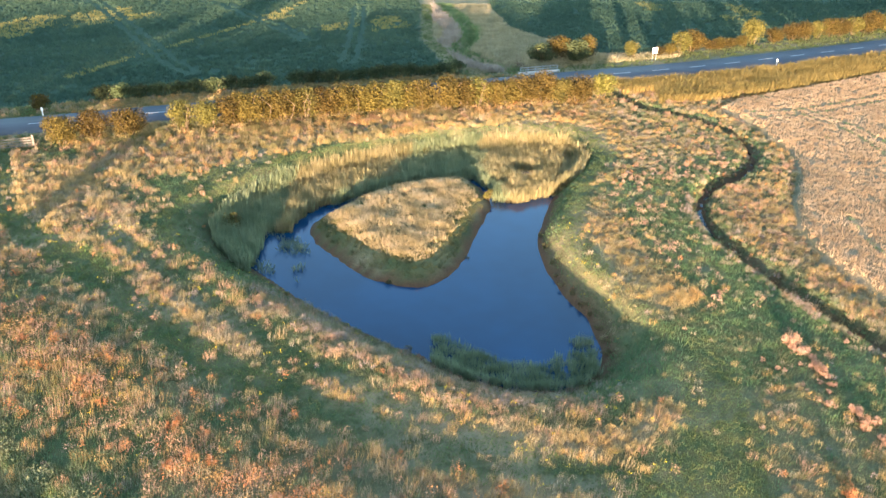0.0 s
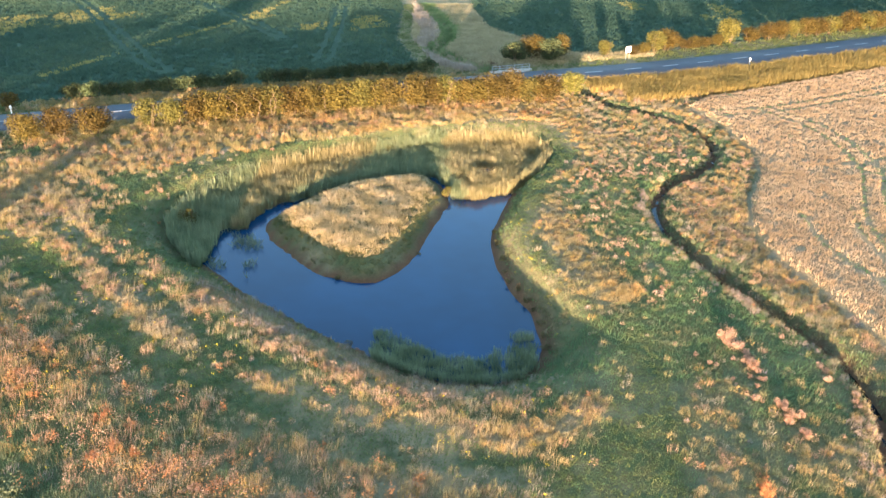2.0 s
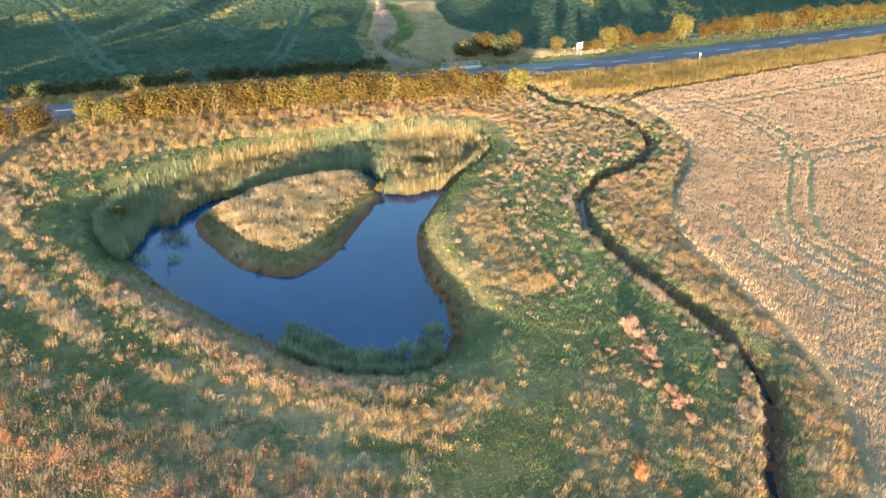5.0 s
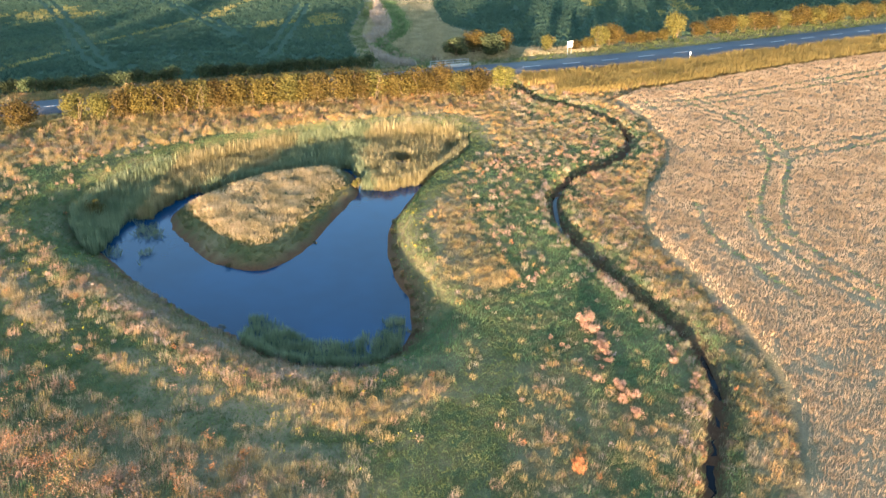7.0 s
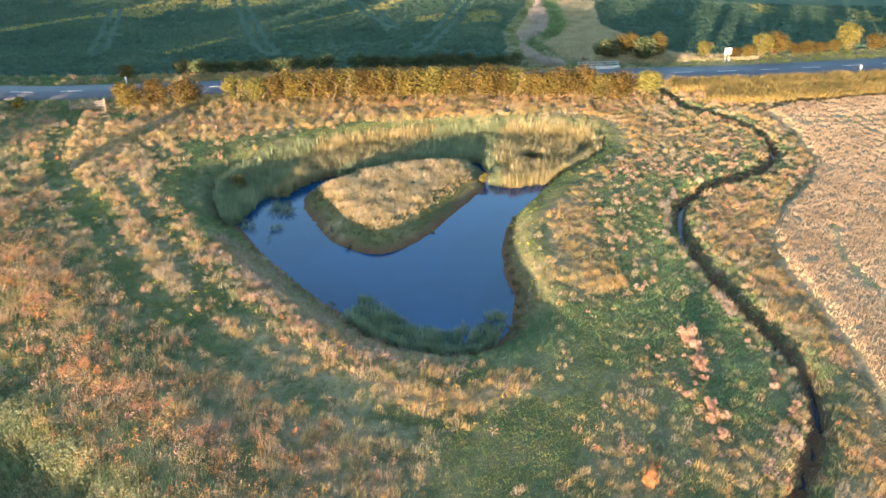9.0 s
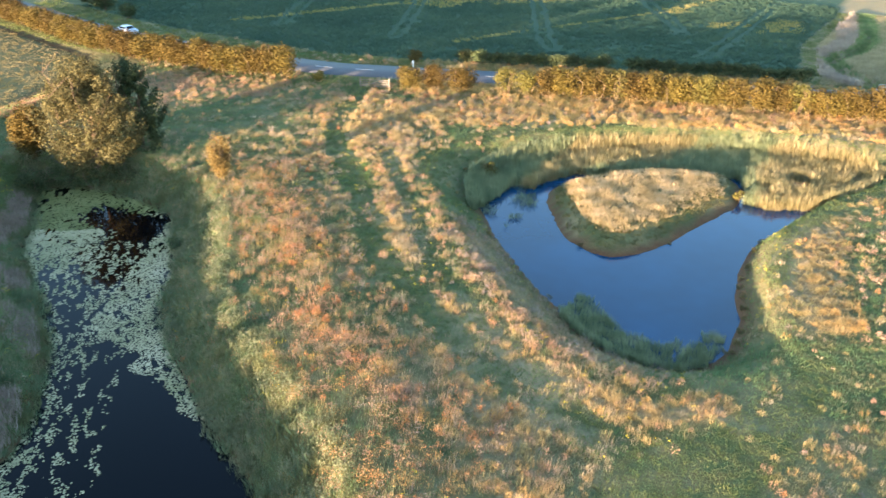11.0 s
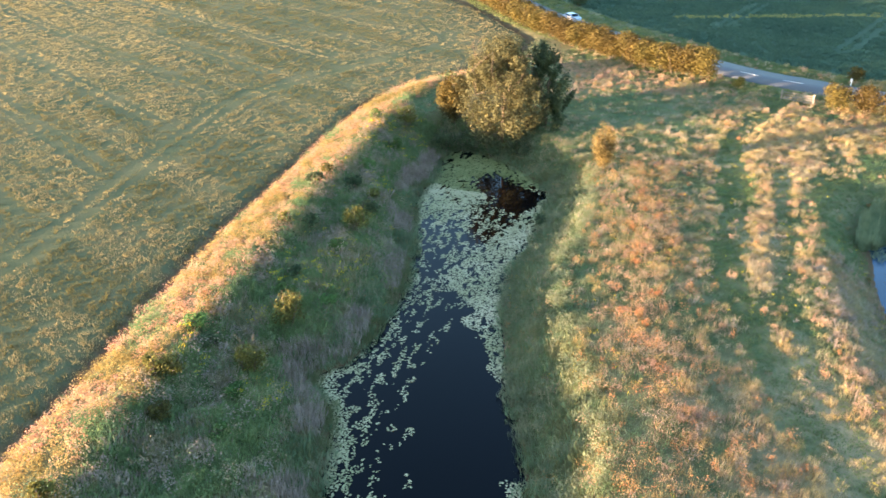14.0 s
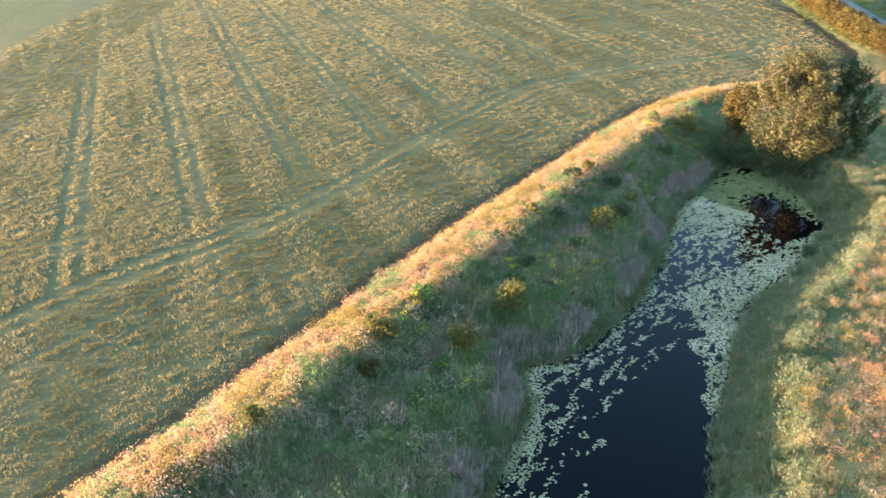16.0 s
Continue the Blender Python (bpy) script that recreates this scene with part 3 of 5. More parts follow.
def mounds(name, x, y, z, count, radius, tall, leaf, material, label, category):
    """Rounded lumps of small leaves and seed fluff: count leaves over each half-egg. radius, tall and leaf may be arrays."""
    n = len(x)
    if n == 0:
        return
    rep = lambda v: np.repeat(np.broadcast_to(v, (n,)), count)
    N = n * count
    ang, up = rng.uniform(0, 2 * np.pi, N), rng.uniform(0.0, 1.0, N)
    out, shell = np.sqrt(1 - up * up), rng.uniform(0.6, 1.1, N)
    P = np.stack([rep(x) + np.cos(ang) * out * shell * rep(radius), rep(y) + np.sin(ang) * out * shell * rep(radius), rep(z) + 0.03 + up * shell * rep(tall)], 1)
    nr = np.stack([np.cos(ang) * out, np.sin(ang) * out, up], 1) + rng.normal(0, 0.5, (N, 3))
    t = np.cross(nr, rng.normal(0, 1, (N, 3)))
    t /= np.linalg.norm(t, axis=1)[:, None] + 1e-9
    b = np.cross(nr, t)
    b /= np.linalg.norm(b, axis=1)[:, None] + 1e-9
    h = (rep(leaf) * rng.uniform(0.6, 1.4, N))[:, None]
    V = np.stack([P - t * h, P + t * h * 0.6 + b * h * 0.6, P + t * h * 0.6 - b * h * 0.6], 1)
    return tagged(new(name, mesh_of(name, V.reshape(-1, 3), np.arange(N * 3).reshape(-1, 3), material)), label, category, kind="stuff")


# ---- ground, road, water ----
def graded(lo, hi, c):
    """Even steps over the near land, then ever wider ones to the horizon."""
    inner = np.arange(lo, hi + 0.01, c)
    outer = [2.0, 6, 14, 30, 60, 120, 250, 500, 1000, 2200, 4500]
    return np.concatenate([[lo - o for o in reversed(outer)], inner, [hi + o for o in outer]])


def build_ground():
    xs, ys = graded(-110, 100, 0.8), graded(-40, 160, 0.8)
    x, y = np.meshgrid(xs, ys, indexing="ij")
    z = at("z", x, y)
    V = np.stack([x, y, z], -1).reshape(-1, 3)
    i, j = np.meshgrid(np.arange(len(xs) - 1), np.arange(len(ys) - 1), indexing="ij")
    k = (i * len(ys) + j).ravel()
    faces = np.stack([k, k + len(ys), k + len(ys) + 1, k + 1], 1)
    me = mesh_of("ground", V, faces, GROUND, True)
    g = {n: at(n, x, y).ravel() for n in ("pond", "island", "canal", "ditch", "wheat", "beet", "bean", "creek", "road")}
    xf, yf = x.ravel(), y.ravel()
    rough = value(xf, yf, 5.0, 31)
    masks = {
        "straw": np.clip(0.95 * ease(-g["wheat"], -0.6, 0.6) + np.maximum(0.8 * ease(dryness(zones(xf, yf), xf, yf) + 0.3 * (rough - 0.5), 0.45, 0.95), 0.3 * ease(rough, 0.5, 0.65)) * (g["wheat"] > 0), 0, 1),
        "bean": ease(-g["bean"], -0.4, 0.4),
        "beet": ease(-g["beet"], -0.3, 0.5),
        # mud at shores, ditch and furrow; last term paints shadow along the wheat
        "mud_and_shade": np.maximum.reduce([ease(-g["pond"], -1.2, -0.2) * (g["island"] > 1.5), ease(-g["island"], -2.5, 0.0) * (1 - ease(-g["island"], 0.3, 0.9)), ease(-g["canal"], -0.9, 0.2), 1 - ease(g["ditch"], 0.4, 1.1), 0.9 * (1 - ease(np.abs(g["beet"] - 0.2), 0.4, 0.9)), 0.2 * (1 - ease(np.abs(g["wheat"] - 0.5), 0.2, 0.7))]),
    }
    for name, v in masks.items():
        at_ = me.attributes.new(name, 'FLOAT', 'POINT')
        at_.data.foreach_set("value", np.ascontiguousarray(v, np.float32))
    return tagged(new("ground", me), "rough meadow and farmland ground with banks and hollows", "ground", kind="structure")


build_ground()


def ribbon(line, half, z, offset=0.0):
    """The two sides of a band along a line."""
    d = np.gradient(line, axis=0)
    d /= np.linalg.norm(d, axis=1)[:, None]
    nrm = np.stack([-d[:, 1], d[:, 0]], 1)
    le, ri = line + nrm * (offset + half), line + nrm * (offset - half)
    return np.vstack([np.column_stack([le, np.full(len(le), z)]), np.column_stack([ri, np.full(len(ri), z)])])


def build_road():
    line = spline(ROAD[::8], False, 14)
    n = len(line)
    half = 2.75
    top = ribbon(line, half, 0.20)
    mid = np.column_stack([line, np.full(n, 0.25)])
    foot = ribbon(line, half + 0.15, -0.1)
    V = np.vstack([foot[:n], top[:n], mid, top[n:], foot[n:]])
    i = np.arange(n - 1)[:, None]
    faces = np.vstack([np.hstack([i + n * r, i + n * (r + 1), i + 1 + n * (r + 1), i + 1 + n * r])[:, ::-1] for r in range(4)])
    tagged(new("road", mesh_of("road", V, faces, ASPHALT, True)), "grey asphalt country road with a worn surface", "road", kind="structure")
    # broken centre line
    seg = np.concatenate([[0], np.cumsum(np.linalg.norm(np.diff(line, axis=0), axis=1))])
    road_ob = bpy.data.objects["road"]
    shared = None
    for s in np.arange(seg[-1] * 0.3, seg[-1] * 0.68, 6.0):
        x, y = np.interp(s, seg, line[:, 0]), np.interp(s, seg, line[:, 1])
        x2, y2 = np.interp(s + 1, seg, line[:, 0]), np.interp(s + 1, seg, line[:, 1])
        if shared is None:
            bm = bmesh.new()
            box(bm, 0, 0, 0, 2.6, 0.12, 0.02)
            shared = bpy.data.meshes.new("centre_dash")
            bm.to_mesh(shared)
            bm.free()
            shared.materials.append(LINE)
        d = new("centre_dash", shared)
        d.parent = road_ob
        d.matrix_basis = Matrix.Translation((x, y, 0.258)) @ Matrix.Rotation(math.atan2(y2 - y, x2 - x), 4, 'Z')


build_road()


def sheet(name, ring, z, material, label):
    bm = bmesh.new()
    vs = [bm.verts.new((x, y, z)) for x, y in ring]
    f = bm.faces.new(vs)
    bmesh.ops.triangulate(bm, faces=[f])
    bmesh.ops.recalc_face_normals(bm, faces=bm.faces)
    if sum(f.normal.z for f in bm.faces) < 0:
        bmesh.ops.reverse_faces(bm, faces=bm.faces)
    return tagged(part(name, bm, material), label, "water", kind="structure")


def swell(ring, by):
    c = ring.mean(0)
    d = np.gradient(np.vstack([ring[-1], ring, ring[0]]), axis=0)[1:-1]
    d /= np.linalg.norm(d, axis=1)[:, None]
    out = np.stack([d[:, 1], -d[:, 0]], 1)
    area = np.sum(ring[:, 0] * np.roll(ring[:, 1], -1) - ring[:, 1] * np.roll(ring[:, 0], -1))
    return ring + out * by * (1 if area > 0 else -1)


sheet("water_1", swell(POND_RING, 0.25), POND_LEVEL, POND, "still dark blue pond water reflecting the sky")
sheet("water_2", swell(CANAL_RING, 0.2), CANAL_LEVEL, CANAL, "near-black still water of an old channel")
dl = ribbon(DITCH[25:], 0.40, DITCH_LEVEL)
h = len(dl) // 2
i = np.arange(h - 1)[:, None]
tagged(new("water_3", mesh_of("water_3", dl, np.hstack([i, i + 1, i + 1 + h, i + h])[:, ::-1], CANAL)), "narrow dark water in a winding ditch", "water", kind="structure")


# ---- bushes, hedges and trees ----
def leaves(points, normals, size, seed):
    """Leaf blades, two triangles each, roughly facing outward."""
    r = np.random.default_rng(seed)
    n = len(points)
    nr = normals + r.normal(0, 0.55, (n, 3))
    nr /= np.linalg.norm(nr, axis=1)[:, None]
    t = np.cross(nr, r.normal(0, 1, (n, 3)))
    t /= np.linalg.norm(t, axis=1)[:, None]
    b = np.cross(nr, t)
    s = (size * r.uniform(0.6, 1.4, n))[:, None]
    V = np.stack([points - t * s * 0.5, points - b * s * 0.32 + nr * s * 0.1, points + t * s * 0.5, points + b * s * 0.32 + nr * s * 0.1], 1)
    i = np.arange(n)[:, None] * 4
    return V.reshape(-1, 3), np.concatenate([i + [0, 1, 2], i + [0, 2, 3]], 1).reshape(-1, 3)


def crown_points(rx, ry, h, low, n, seed, lobes=14):
    """Points over many small lobes that make one uneven crown from height low to h."""
    r = np.random.default_rng(seed)
    pts, nrm = [], []
    mid = (low + h) / 2
    each = max(1, n // lobes)
    for k in range(lobes):
        u = r.normal(0, 1, 3)
        u /= np.linalg.norm(u)
        c = np.array([u[0] * rx * 0.55, u[1] * ry * 0.55, mid + u[2] * (h - low) * 0.27])
        rad = np.array([rx, ry, (h - low) * 0.5]) * r.uniform(0.36, 0.54)
        d = r.normal(0, 1, (each, 3))
        d /= np.linalg.norm(d, axis=1)[:, None]
        p = c + d * rad * r.uniform(0.4, 1.08, (each, 1)) ** 0.8
        pts.append(p)
        nrm.append(d)
    p, d = np.vstack(pts), np.vstack(nrm)
    p[:, 2] = np.maximum(p[:, 2], 0.05 + 0.1 * r.random(len(p)))
    return p, d


def bush(name, rx, ry, h, n, leaf, material, label, category="bush", seed=1, low=0.1, group="", lobes=14):
    """A shrub: forking stems and a crown of small leaves, at the origin."""
    ob = new(name)
    r = random.Random(seed)
    for k in range(4):
        bm = bmesh.new()
        a = r.uniform(0, 6.28)
        p = Vector((math.cos(a) * 0.15, math.sin(a) * 0.15, -0.3))
        q = Vector((math.cos(a) * rx * 0.45, math.sin(a) * ry * 0.45, h * 0.55))
        tube(bm, p, q, 0.06, 0.03, 5)
        tube(bm, q, q + Vector((r.uniform(-0.4, 0.4) * rx, r.uniform(-0.4, 0.4) * ry, h * 0.3)), 0.03, 0.012, 5)
        part("stem", bm, BARK, ob)
    V, f = leaves(*crown_points(rx, ry, h, low, n, seed, lobes), leaf, seed + 7)
    crown = new("crown", mesh_of("crown", V, f, material))
    crown.parent = ob
    return tagged(ob, label, category, group)


def ground_z(x, y):
    return float(at("z", np.array([float(x)]), np.array([float(y)]))[0])


def put(ob, x, y, turn=0.0, s=1.0, sz=None):
    ob.matrix_basis = Matrix.Translation((x, y, ground_z(x, y))) @ Matrix.Rotation(turn, 4, 'Z') @ Matrix.Diagonal((s, s, sz or s, 1))
    return ob


def plant(first, x, y, turn, s, sz, label=""):
    m = Matrix.Translation((x, y, ground_z(x, y))) @ Matrix.Rotation(turn, 4, 'Z') @ Matrix.Diagonal((s, s, sz, 1))
    sc = first.scale.copy()
    c = copy_thing(first, m @ Matrix.Diagonal((1 / sc[0], 1 / sc[1], 1 / sc[2], 1)))
    if label:
        tagged(c, label)
    return c


def row(firsts, line, step, tall, wide, seed, label=""):
    """Bushes along a line, of uneven size; tall is a list of heights to run through."""
    r = random.Random(seed)
    line = np.array(line, float)
    seg = np.concatenate([[0], np.cumsum(np.linalg.norm(np.diff(line, axis=0), axis=1))])
    s, k = step * 0.4, 0
    while s < seg[-1]:
        x, y = np.interp(s, seg, line[:, 0]), np.interp(s, seg, line[:, 1])
        g = wide * r.uniform(0.9, 1.15)
        plant(firsts[(k * 7 + seed) % len(firsts)], x + r.uniform(-0.3, 0.3), y + r.uniform(-0.3, 0.3), r.uniform(0, 6.28), g, tall[k % len(tall)] * r.uniform(0.93, 1.07), label)
        s += step * r.uniform(0.85, 1.15)
        k += 1


hedge_a = put(bush("hedge_bush", 2.0, 1.7, 3.55, 3800, 0.18, HEDGE, "olive and bronze hawthorn bush in the roadside hedge", "bush", 3, 0.1, "roadside hedge", 20), -39.2, 81.4)
hedge_b = put(bush("hedge_bush", 2.0, 1.8, 3.55, 3800, 0.18, HEDGE, "olive and bronze hawthorn bush in the roadside hedge", "bush", 8, 0.1, "roadside hedge", 20), -36.4, 83.0)
hedge_c = put(bush("hedge_bush", 2.0, 1.7, 3.4, 3000, 0.18, BRIGHT, "yellow-green bush in the roadside hedge", "bush", 15, 0.1, "roadside hedge"), -28.2, 86.6)
row([hedge_a, hedge_b], [(-34.5, 84), (-31.5, 85.1)], 2.6, [0.95], 1.0, 2)
row([hedge_b, hedge_a, hedge_b, hedge_a, hedge_c], [(-26.2, 87.3), (-20, 89.4), (-11.5, 92.2), (-5.7, 94.2), (7.5, 97.3), (18.0, 99)], 2.1, [1.0, 1.03, 1.1, 1.08, 1.04, 1.1, 1.06, 1.1], 1.18, 4)
bright = put(bush("roadside_bush", 1.9, 1.9, 3.4, 3600, 0.18, BRIGHT, "bright yellow-green bush at the hedge's end beside the ditch", "bush", 21), 19.4, 100.6)
# hedge along the road past the gate
row([hedge_a, hedge_b], [(-56, 77.8), (-66, 75.2), (-80, 73.4), (-89, 74.2)], 2.3, [1.25, 1.2, 1.15, 1.18, 1.22], 1.35, 5, "bronze hawthorn bush in the hedge past the field gate")
row([hedge_b, hedge_a], [(-91, 74.4), (-100, 75.4), (-128, 80.5)], 2.7, [1.15, 1.25, 1.1], 1.3, 6, "bronze hawthorn bush in the hedge past the field gate")
gatebush = put(bush("gate_bush", 1.0, 1.0, 1.7, 700, 0.2, BRIGHT, "small yellow-green bush near the field gate", "bush", 25), -51.9, 78.6)
# beyond the road
put(bush("verge_bush", 1.4, 1.2, 2.0, 900, 0.22, HEDGE, "small olive bush on the road verge", "bush", 27), -46.4, 92.6)
row([hedge_a, hedge_c, hedge_b], [(25.8, 120.2), (29, 121.6)], 3.2, [0.75, 0.55], 0.8, 7)
row([hedge_c, hedge_b], [(33.4, 124.0), (38.2, 125.6)], 2.6, [1.05, 0.95], 1.05, 8)
row([hedge_a], [(40.5, 127), (43.4, 128)], 2.4, [0.5, 0.55], 0.7, 9)
row([hedge_b, hedge_a], [(30, 121.9), (33, 123.2)], 2.2, [0.45, 0.5], 0.7, 12)
row([hedge_b, hedge_a], [(38.8, 126), (46.5, 129.4)], 2.2, [0.5, 0.55, 0.48], 0.75, 13)
plant(hedge_c, 47.4, 130.4, 1.0, 1.2, 1.25)
plant(hedge_b, 51.0, 131.6, 2.0, 0.9, 0.7)
row([hedge_b, hedge_c, hedge_a], [(53.6, 132.6), (72, 140.8), (100, 154)], 2.5, [0.85, 0.9, 0.8, 0.95], 1.0, 11)
dark = put(bush("dark_bush", 2.4, 1.8, 2.9, 2400, 0.26, DARKLEAF, "dark green bush beside the road bridge", "bush", 31), 13.6, 117.6)
plant(dark, 18.6, 118.6, 2.0, 1.15, 1.15)
plant(hedge_a, 16.2, 119.8, 2.6, 1.1, 1.05)
plant(hedge_b, 20.2, 120.4, 1.2, 0.9, 1.0)
# clipped low hedge along the bean field
low_first = put(bush("clipped_hedge", 1.8, 0.9, 1.9, 1200, 0.24, DARKLEAF, "low clipped dark green hedge beside the bean field", "hedge", 41, 0.0, "clipped hedge", 10), -40.5, 97.0, 0.34)
line = np.array([(-40.5, 97.0), (-26.8, 101.6), (-13.5, 106.0), (1.8, 111.0)])
seg = np.concatenate([[0], np.cumsum(np.linalg.norm(np.diff(line, axis=0), axis=1))])
for s in np.arange(2.1, seg[-1], 2.1):
    if abs(s - 21) > 0.8:
        plant(low_first, np.interp(s, seg, line[:, 0]), np.interp(s, seg, line[:, 1]), 0.33 + random.uniform(-0.1, 0.1), 1.0, random.uniform(0.8, 1.1))
for x, y, s in ((-118, 95, 1.2), (-124, 97, 1.5), (-108, 92.5, 0.9)):
    plant(dark, x, y, x, s, s)


def plumes(rx, ry, h, low, n, seed, count):
    """Points over upswept plumes of foliage that together fill an egg-shaped crown."""
    r = np.random.default_rng(seed)
    pts, nrm = [], []
    each = n // count
    for k in range(count):
        t = r.uniform(0.03, 0.90)
        wide = math.sin(math.pi * (0.34 + 0.62 * t)) ** 0.9 * r.uniform(0.85, 1.12)
        a, q = r.uniform(0, 6.28), 0.25 + 0.65 * r.random() ** 0.6
        c = np.array([math.cos(a) * rx * wide * q, math.sin(a) * ry * wide * q, low + t * (h - low)])
        rad = np.array([rx * 0.15, ry * 0.15, h * 0.12]) * r.uniform(0.6, 1.45)
        d = r.normal(0, 1, (each, 3))
        d /= np.linalg.norm(d, axis=1)[:, None]
        p = d * rad * r.uniform(0.45, 1.1, (each, 1))
        p[:, 0] += p[:, 2] * math.cos(a) * 0.7 * q
        p[:, 1] += p[:, 2] * math.sin(a) * 0.7 * q
        pts.append(c + p)
        nrm.append(d)
    p, d = np.vstack(pts), np.vstack(nrm)
    p[:, 2] = np.maximum(p[:, 2], 0.1)
    return p, d


def tree(name, h, rx, ry, n, leaf, material, label, seed, low=0.8, limbs=9, lobes=40, trunk_r=0.22):
    """A tree: tapered leaning trunk with limbs and twigs, and an uneven crown of leaf clumps with gaps."""
    ob = new(name)
    r = random.Random(seed)
    bm = bmesh.new()
    top = Vector((0.3, 0.2, h * 0.62))
    tube(bm, (0, 0, -0.5), (0.1, 0.05, h * 0.25), trunk_r, trunk_r * 0.75, 9)
    tube(bm, (0.1, 0.05, h * 0.25), top, trunk_r * 0.75, trunk_r * 0.3, 8)
    part("trunk", bm, BARK, ob)
    for k in range(limbs):
        bm = bmesh.new()
        a = k * 2.4 + r.uniform(-0.4, 0.4)
        z0 = h * r.uniform(0.1, 0.55)
        p = Vector((0.1, 0.05, z0))
        q = Vector((math.cos(a) * rx * r.uniform(0.4, 0.75), math.sin(a) * ry * r.uniform(0.4, 0.75), min(h * 0.9, z0 + h * r.uniform(0.15, 0.4))))
        tube(bm, p, q, trunk_r * 0.4, trunk_r * 0.15, 6)
        for j in range(3):
            t = q + Vector((r.uniform(-0.35, 0.35) * rx, r.uniform(-0.35, 0.35) * ry, r.uniform(0.05, 0.2) * h))
            tube(bm, q, t, trunk_r * 0.15, 0.012, 5)
        part("limb", bm, BARK, ob)
    p, d = plumes(rx, ry, h, low, n, seed, lobes) if h > 8 else crown_points(rx, ry, h, low, n, seed, lobes)
    keep = value(p[:, 0] * 1.0 + p[:, 2] * 0.7, p[:, 1] + p[:, 2] * 0.5, 0.9, seed, 2) > 0.30
    p, d = p[keep], d[keep]
    V, f = leaves(p, d, leaf, seed)
    crown = new("crown", mesh_of("crown", V, f, material))
    crown.parent = ob
    return tagged(ob, label, "tree")


put(tree("willow_tree", 11.6, 5.2, 5.1, 50000, 0.19, WILLOW, "large silvery olive willow tree at the channel's end", 51, 0.3, 12, 150), -52.1, 45.2)
# added dark-leaved crown: the willow's shaded side put into colour
put(tree("willow_tree", 9.2, 2.9, 2.9, 14000, 0.24, DARKLEAF, "dark grey-green tree standing in for the large willow's shaded side", 53, 0.2, 7, 60, 0.14), -51.2, 50.2)
put(tree("sapling", 6.2, 2.1, 2.1, 8000, 0.24, HEDGE, "bronze young tree beside the large willow", 55, 0.2, 6, 44, 0.1), -58.2, 42.2)
put(tree("slim_tree", 4.9, 1.35, 1.3, 5000, 0.15, BRONZE, "slim bronze young tree on the bank", 57, 0.1, 5, 34, 0.08), -36.6, 47.6)
for k, (x, y, rx, h, m, lab) in enumerate([
        (-35.6, 22.2, 1.4, 2.4, BRIGHT, "rounded green bush with yellow top on the shaded bank"), (-23.9, 12.8, 1.5, 2.7, BRIGHT, "rounded green bush with yellow top on the shaded bank"),
        (-19.6, 9.0, 1.5, 2.7, BRIGHT, "rounded green bush with yellow top on the shaded bank"), (-58.9, 36.6, 1.5, 2.2, BRIGHT, "yellow-green bush beside the water's end"),
        (-55.0, 39.6, 1.6, 2.4, DARKLEAF, "dark green bush at the water's end"), (-38.6, 24.2, 1.2, 1.6, DARKLEAF, "green bush on the shaded bank"),
        (-44.0, 24.8, 1.1, 1.3, DARKLEAF, "green bush on the shaded bank"), (-19.8, 4.4, 1.1, 1.4, BRIGHT, "yellow-green bush on the grassy bank's crest"),
        (-16.4, 3.2, 0.8, 1.1, BRIGHT, "yellow-green bush on the grassy bank's crest"), (-53.6, 42.2, 2.2, 2.8, DARKLEAF, "dark green bush at the water's end"), (-48.4, 45.0, 1.9, 2.2, DARKLEAF, "dark green bush at the water's end"), (-50.8, 43.4, 2.0, 2.4, DARKLEAF, "dark green bush at the water's end"),
        (-18.4, 66.0, 1.0, 2.3, BRIGHT, "yellow bush at the pond's edge beside the reeds"), (-1.8, 84.4, 0.7, 1.5, BRIGHT, "yellow bush above the reed bed"),
        (4.2, 73.6, 0.6, 1.2, BRIGHT, "small yellow bush at the island's tip"), (-33.2, 38.6, 0.9, 1.0, DARKLEAF, "green bush at the channel's edge"), (-41.8, 26.0, 0.8, 1.1, BRIGHT, "yellow-green bush on the shaded bank"),
        (-32.6, 19.4, 0.8, 1.0, LUSH, "fresh green bush on the shaded bank"), (-47.6, 27.6, 1.0, 1.3, LUSH, "fresh green bush on the shaded bank"), (-27.4, 13.6, 0.9, 1.0, LUSH, "fresh green bush on the shaded bank"),
        (-25.6, 16.2, 0.7, 0.9, LUSH, "fresh green bush on the shaded bank"), (-17.2, 7.6, 0.9, 0.9, LUSH, "fresh green bush on the shaded bank"), (-13.6, 5.8, 0.8, 0.9, LUSH, "fresh green bush on the shaded bank"),
        (-29.8, 15.0, 0.7, 1.0, DARKLEAF, "dark green bush on the shaded bank"), (-37.2, 18.6, 0.9, 1.1, DARKLEAF, "dark green bush on the shaded bank"), (-22.4, 7.4, 0.8, 1.0, DARKLEAF, "dark green bush on the shaded bank"),
        (-52.6, 32.4, 1.1, 1.5, LUSH, "fresh green bush on the shaded bank"), (-45.6, 35.4, 1.3, 0.5, LUSH, "low green raft of plants in the water"), (-43.2, 21.0, 1.0, 1.2, DARKLEAF, "dark green bush on the shaded bank")] + [
        (-11.2 - 4.3 * k, -3.0 + 3.25 * k, 0.7 + 0.2 * (k % 2), 1.0 + 0.2 * (k % 3), (BRIGHT, LUSH)[k % 2], "scrubby bush on the grassy bank's inner edge") for k in (0, 2, 3, 6, 8, 11)]):
    put(bush("bank_bush", rx, rx, h, int(900 * rx), 0.16, m, lab, "bush", 70 + k, 0.0, "", 10), x, y, k * 1.3)


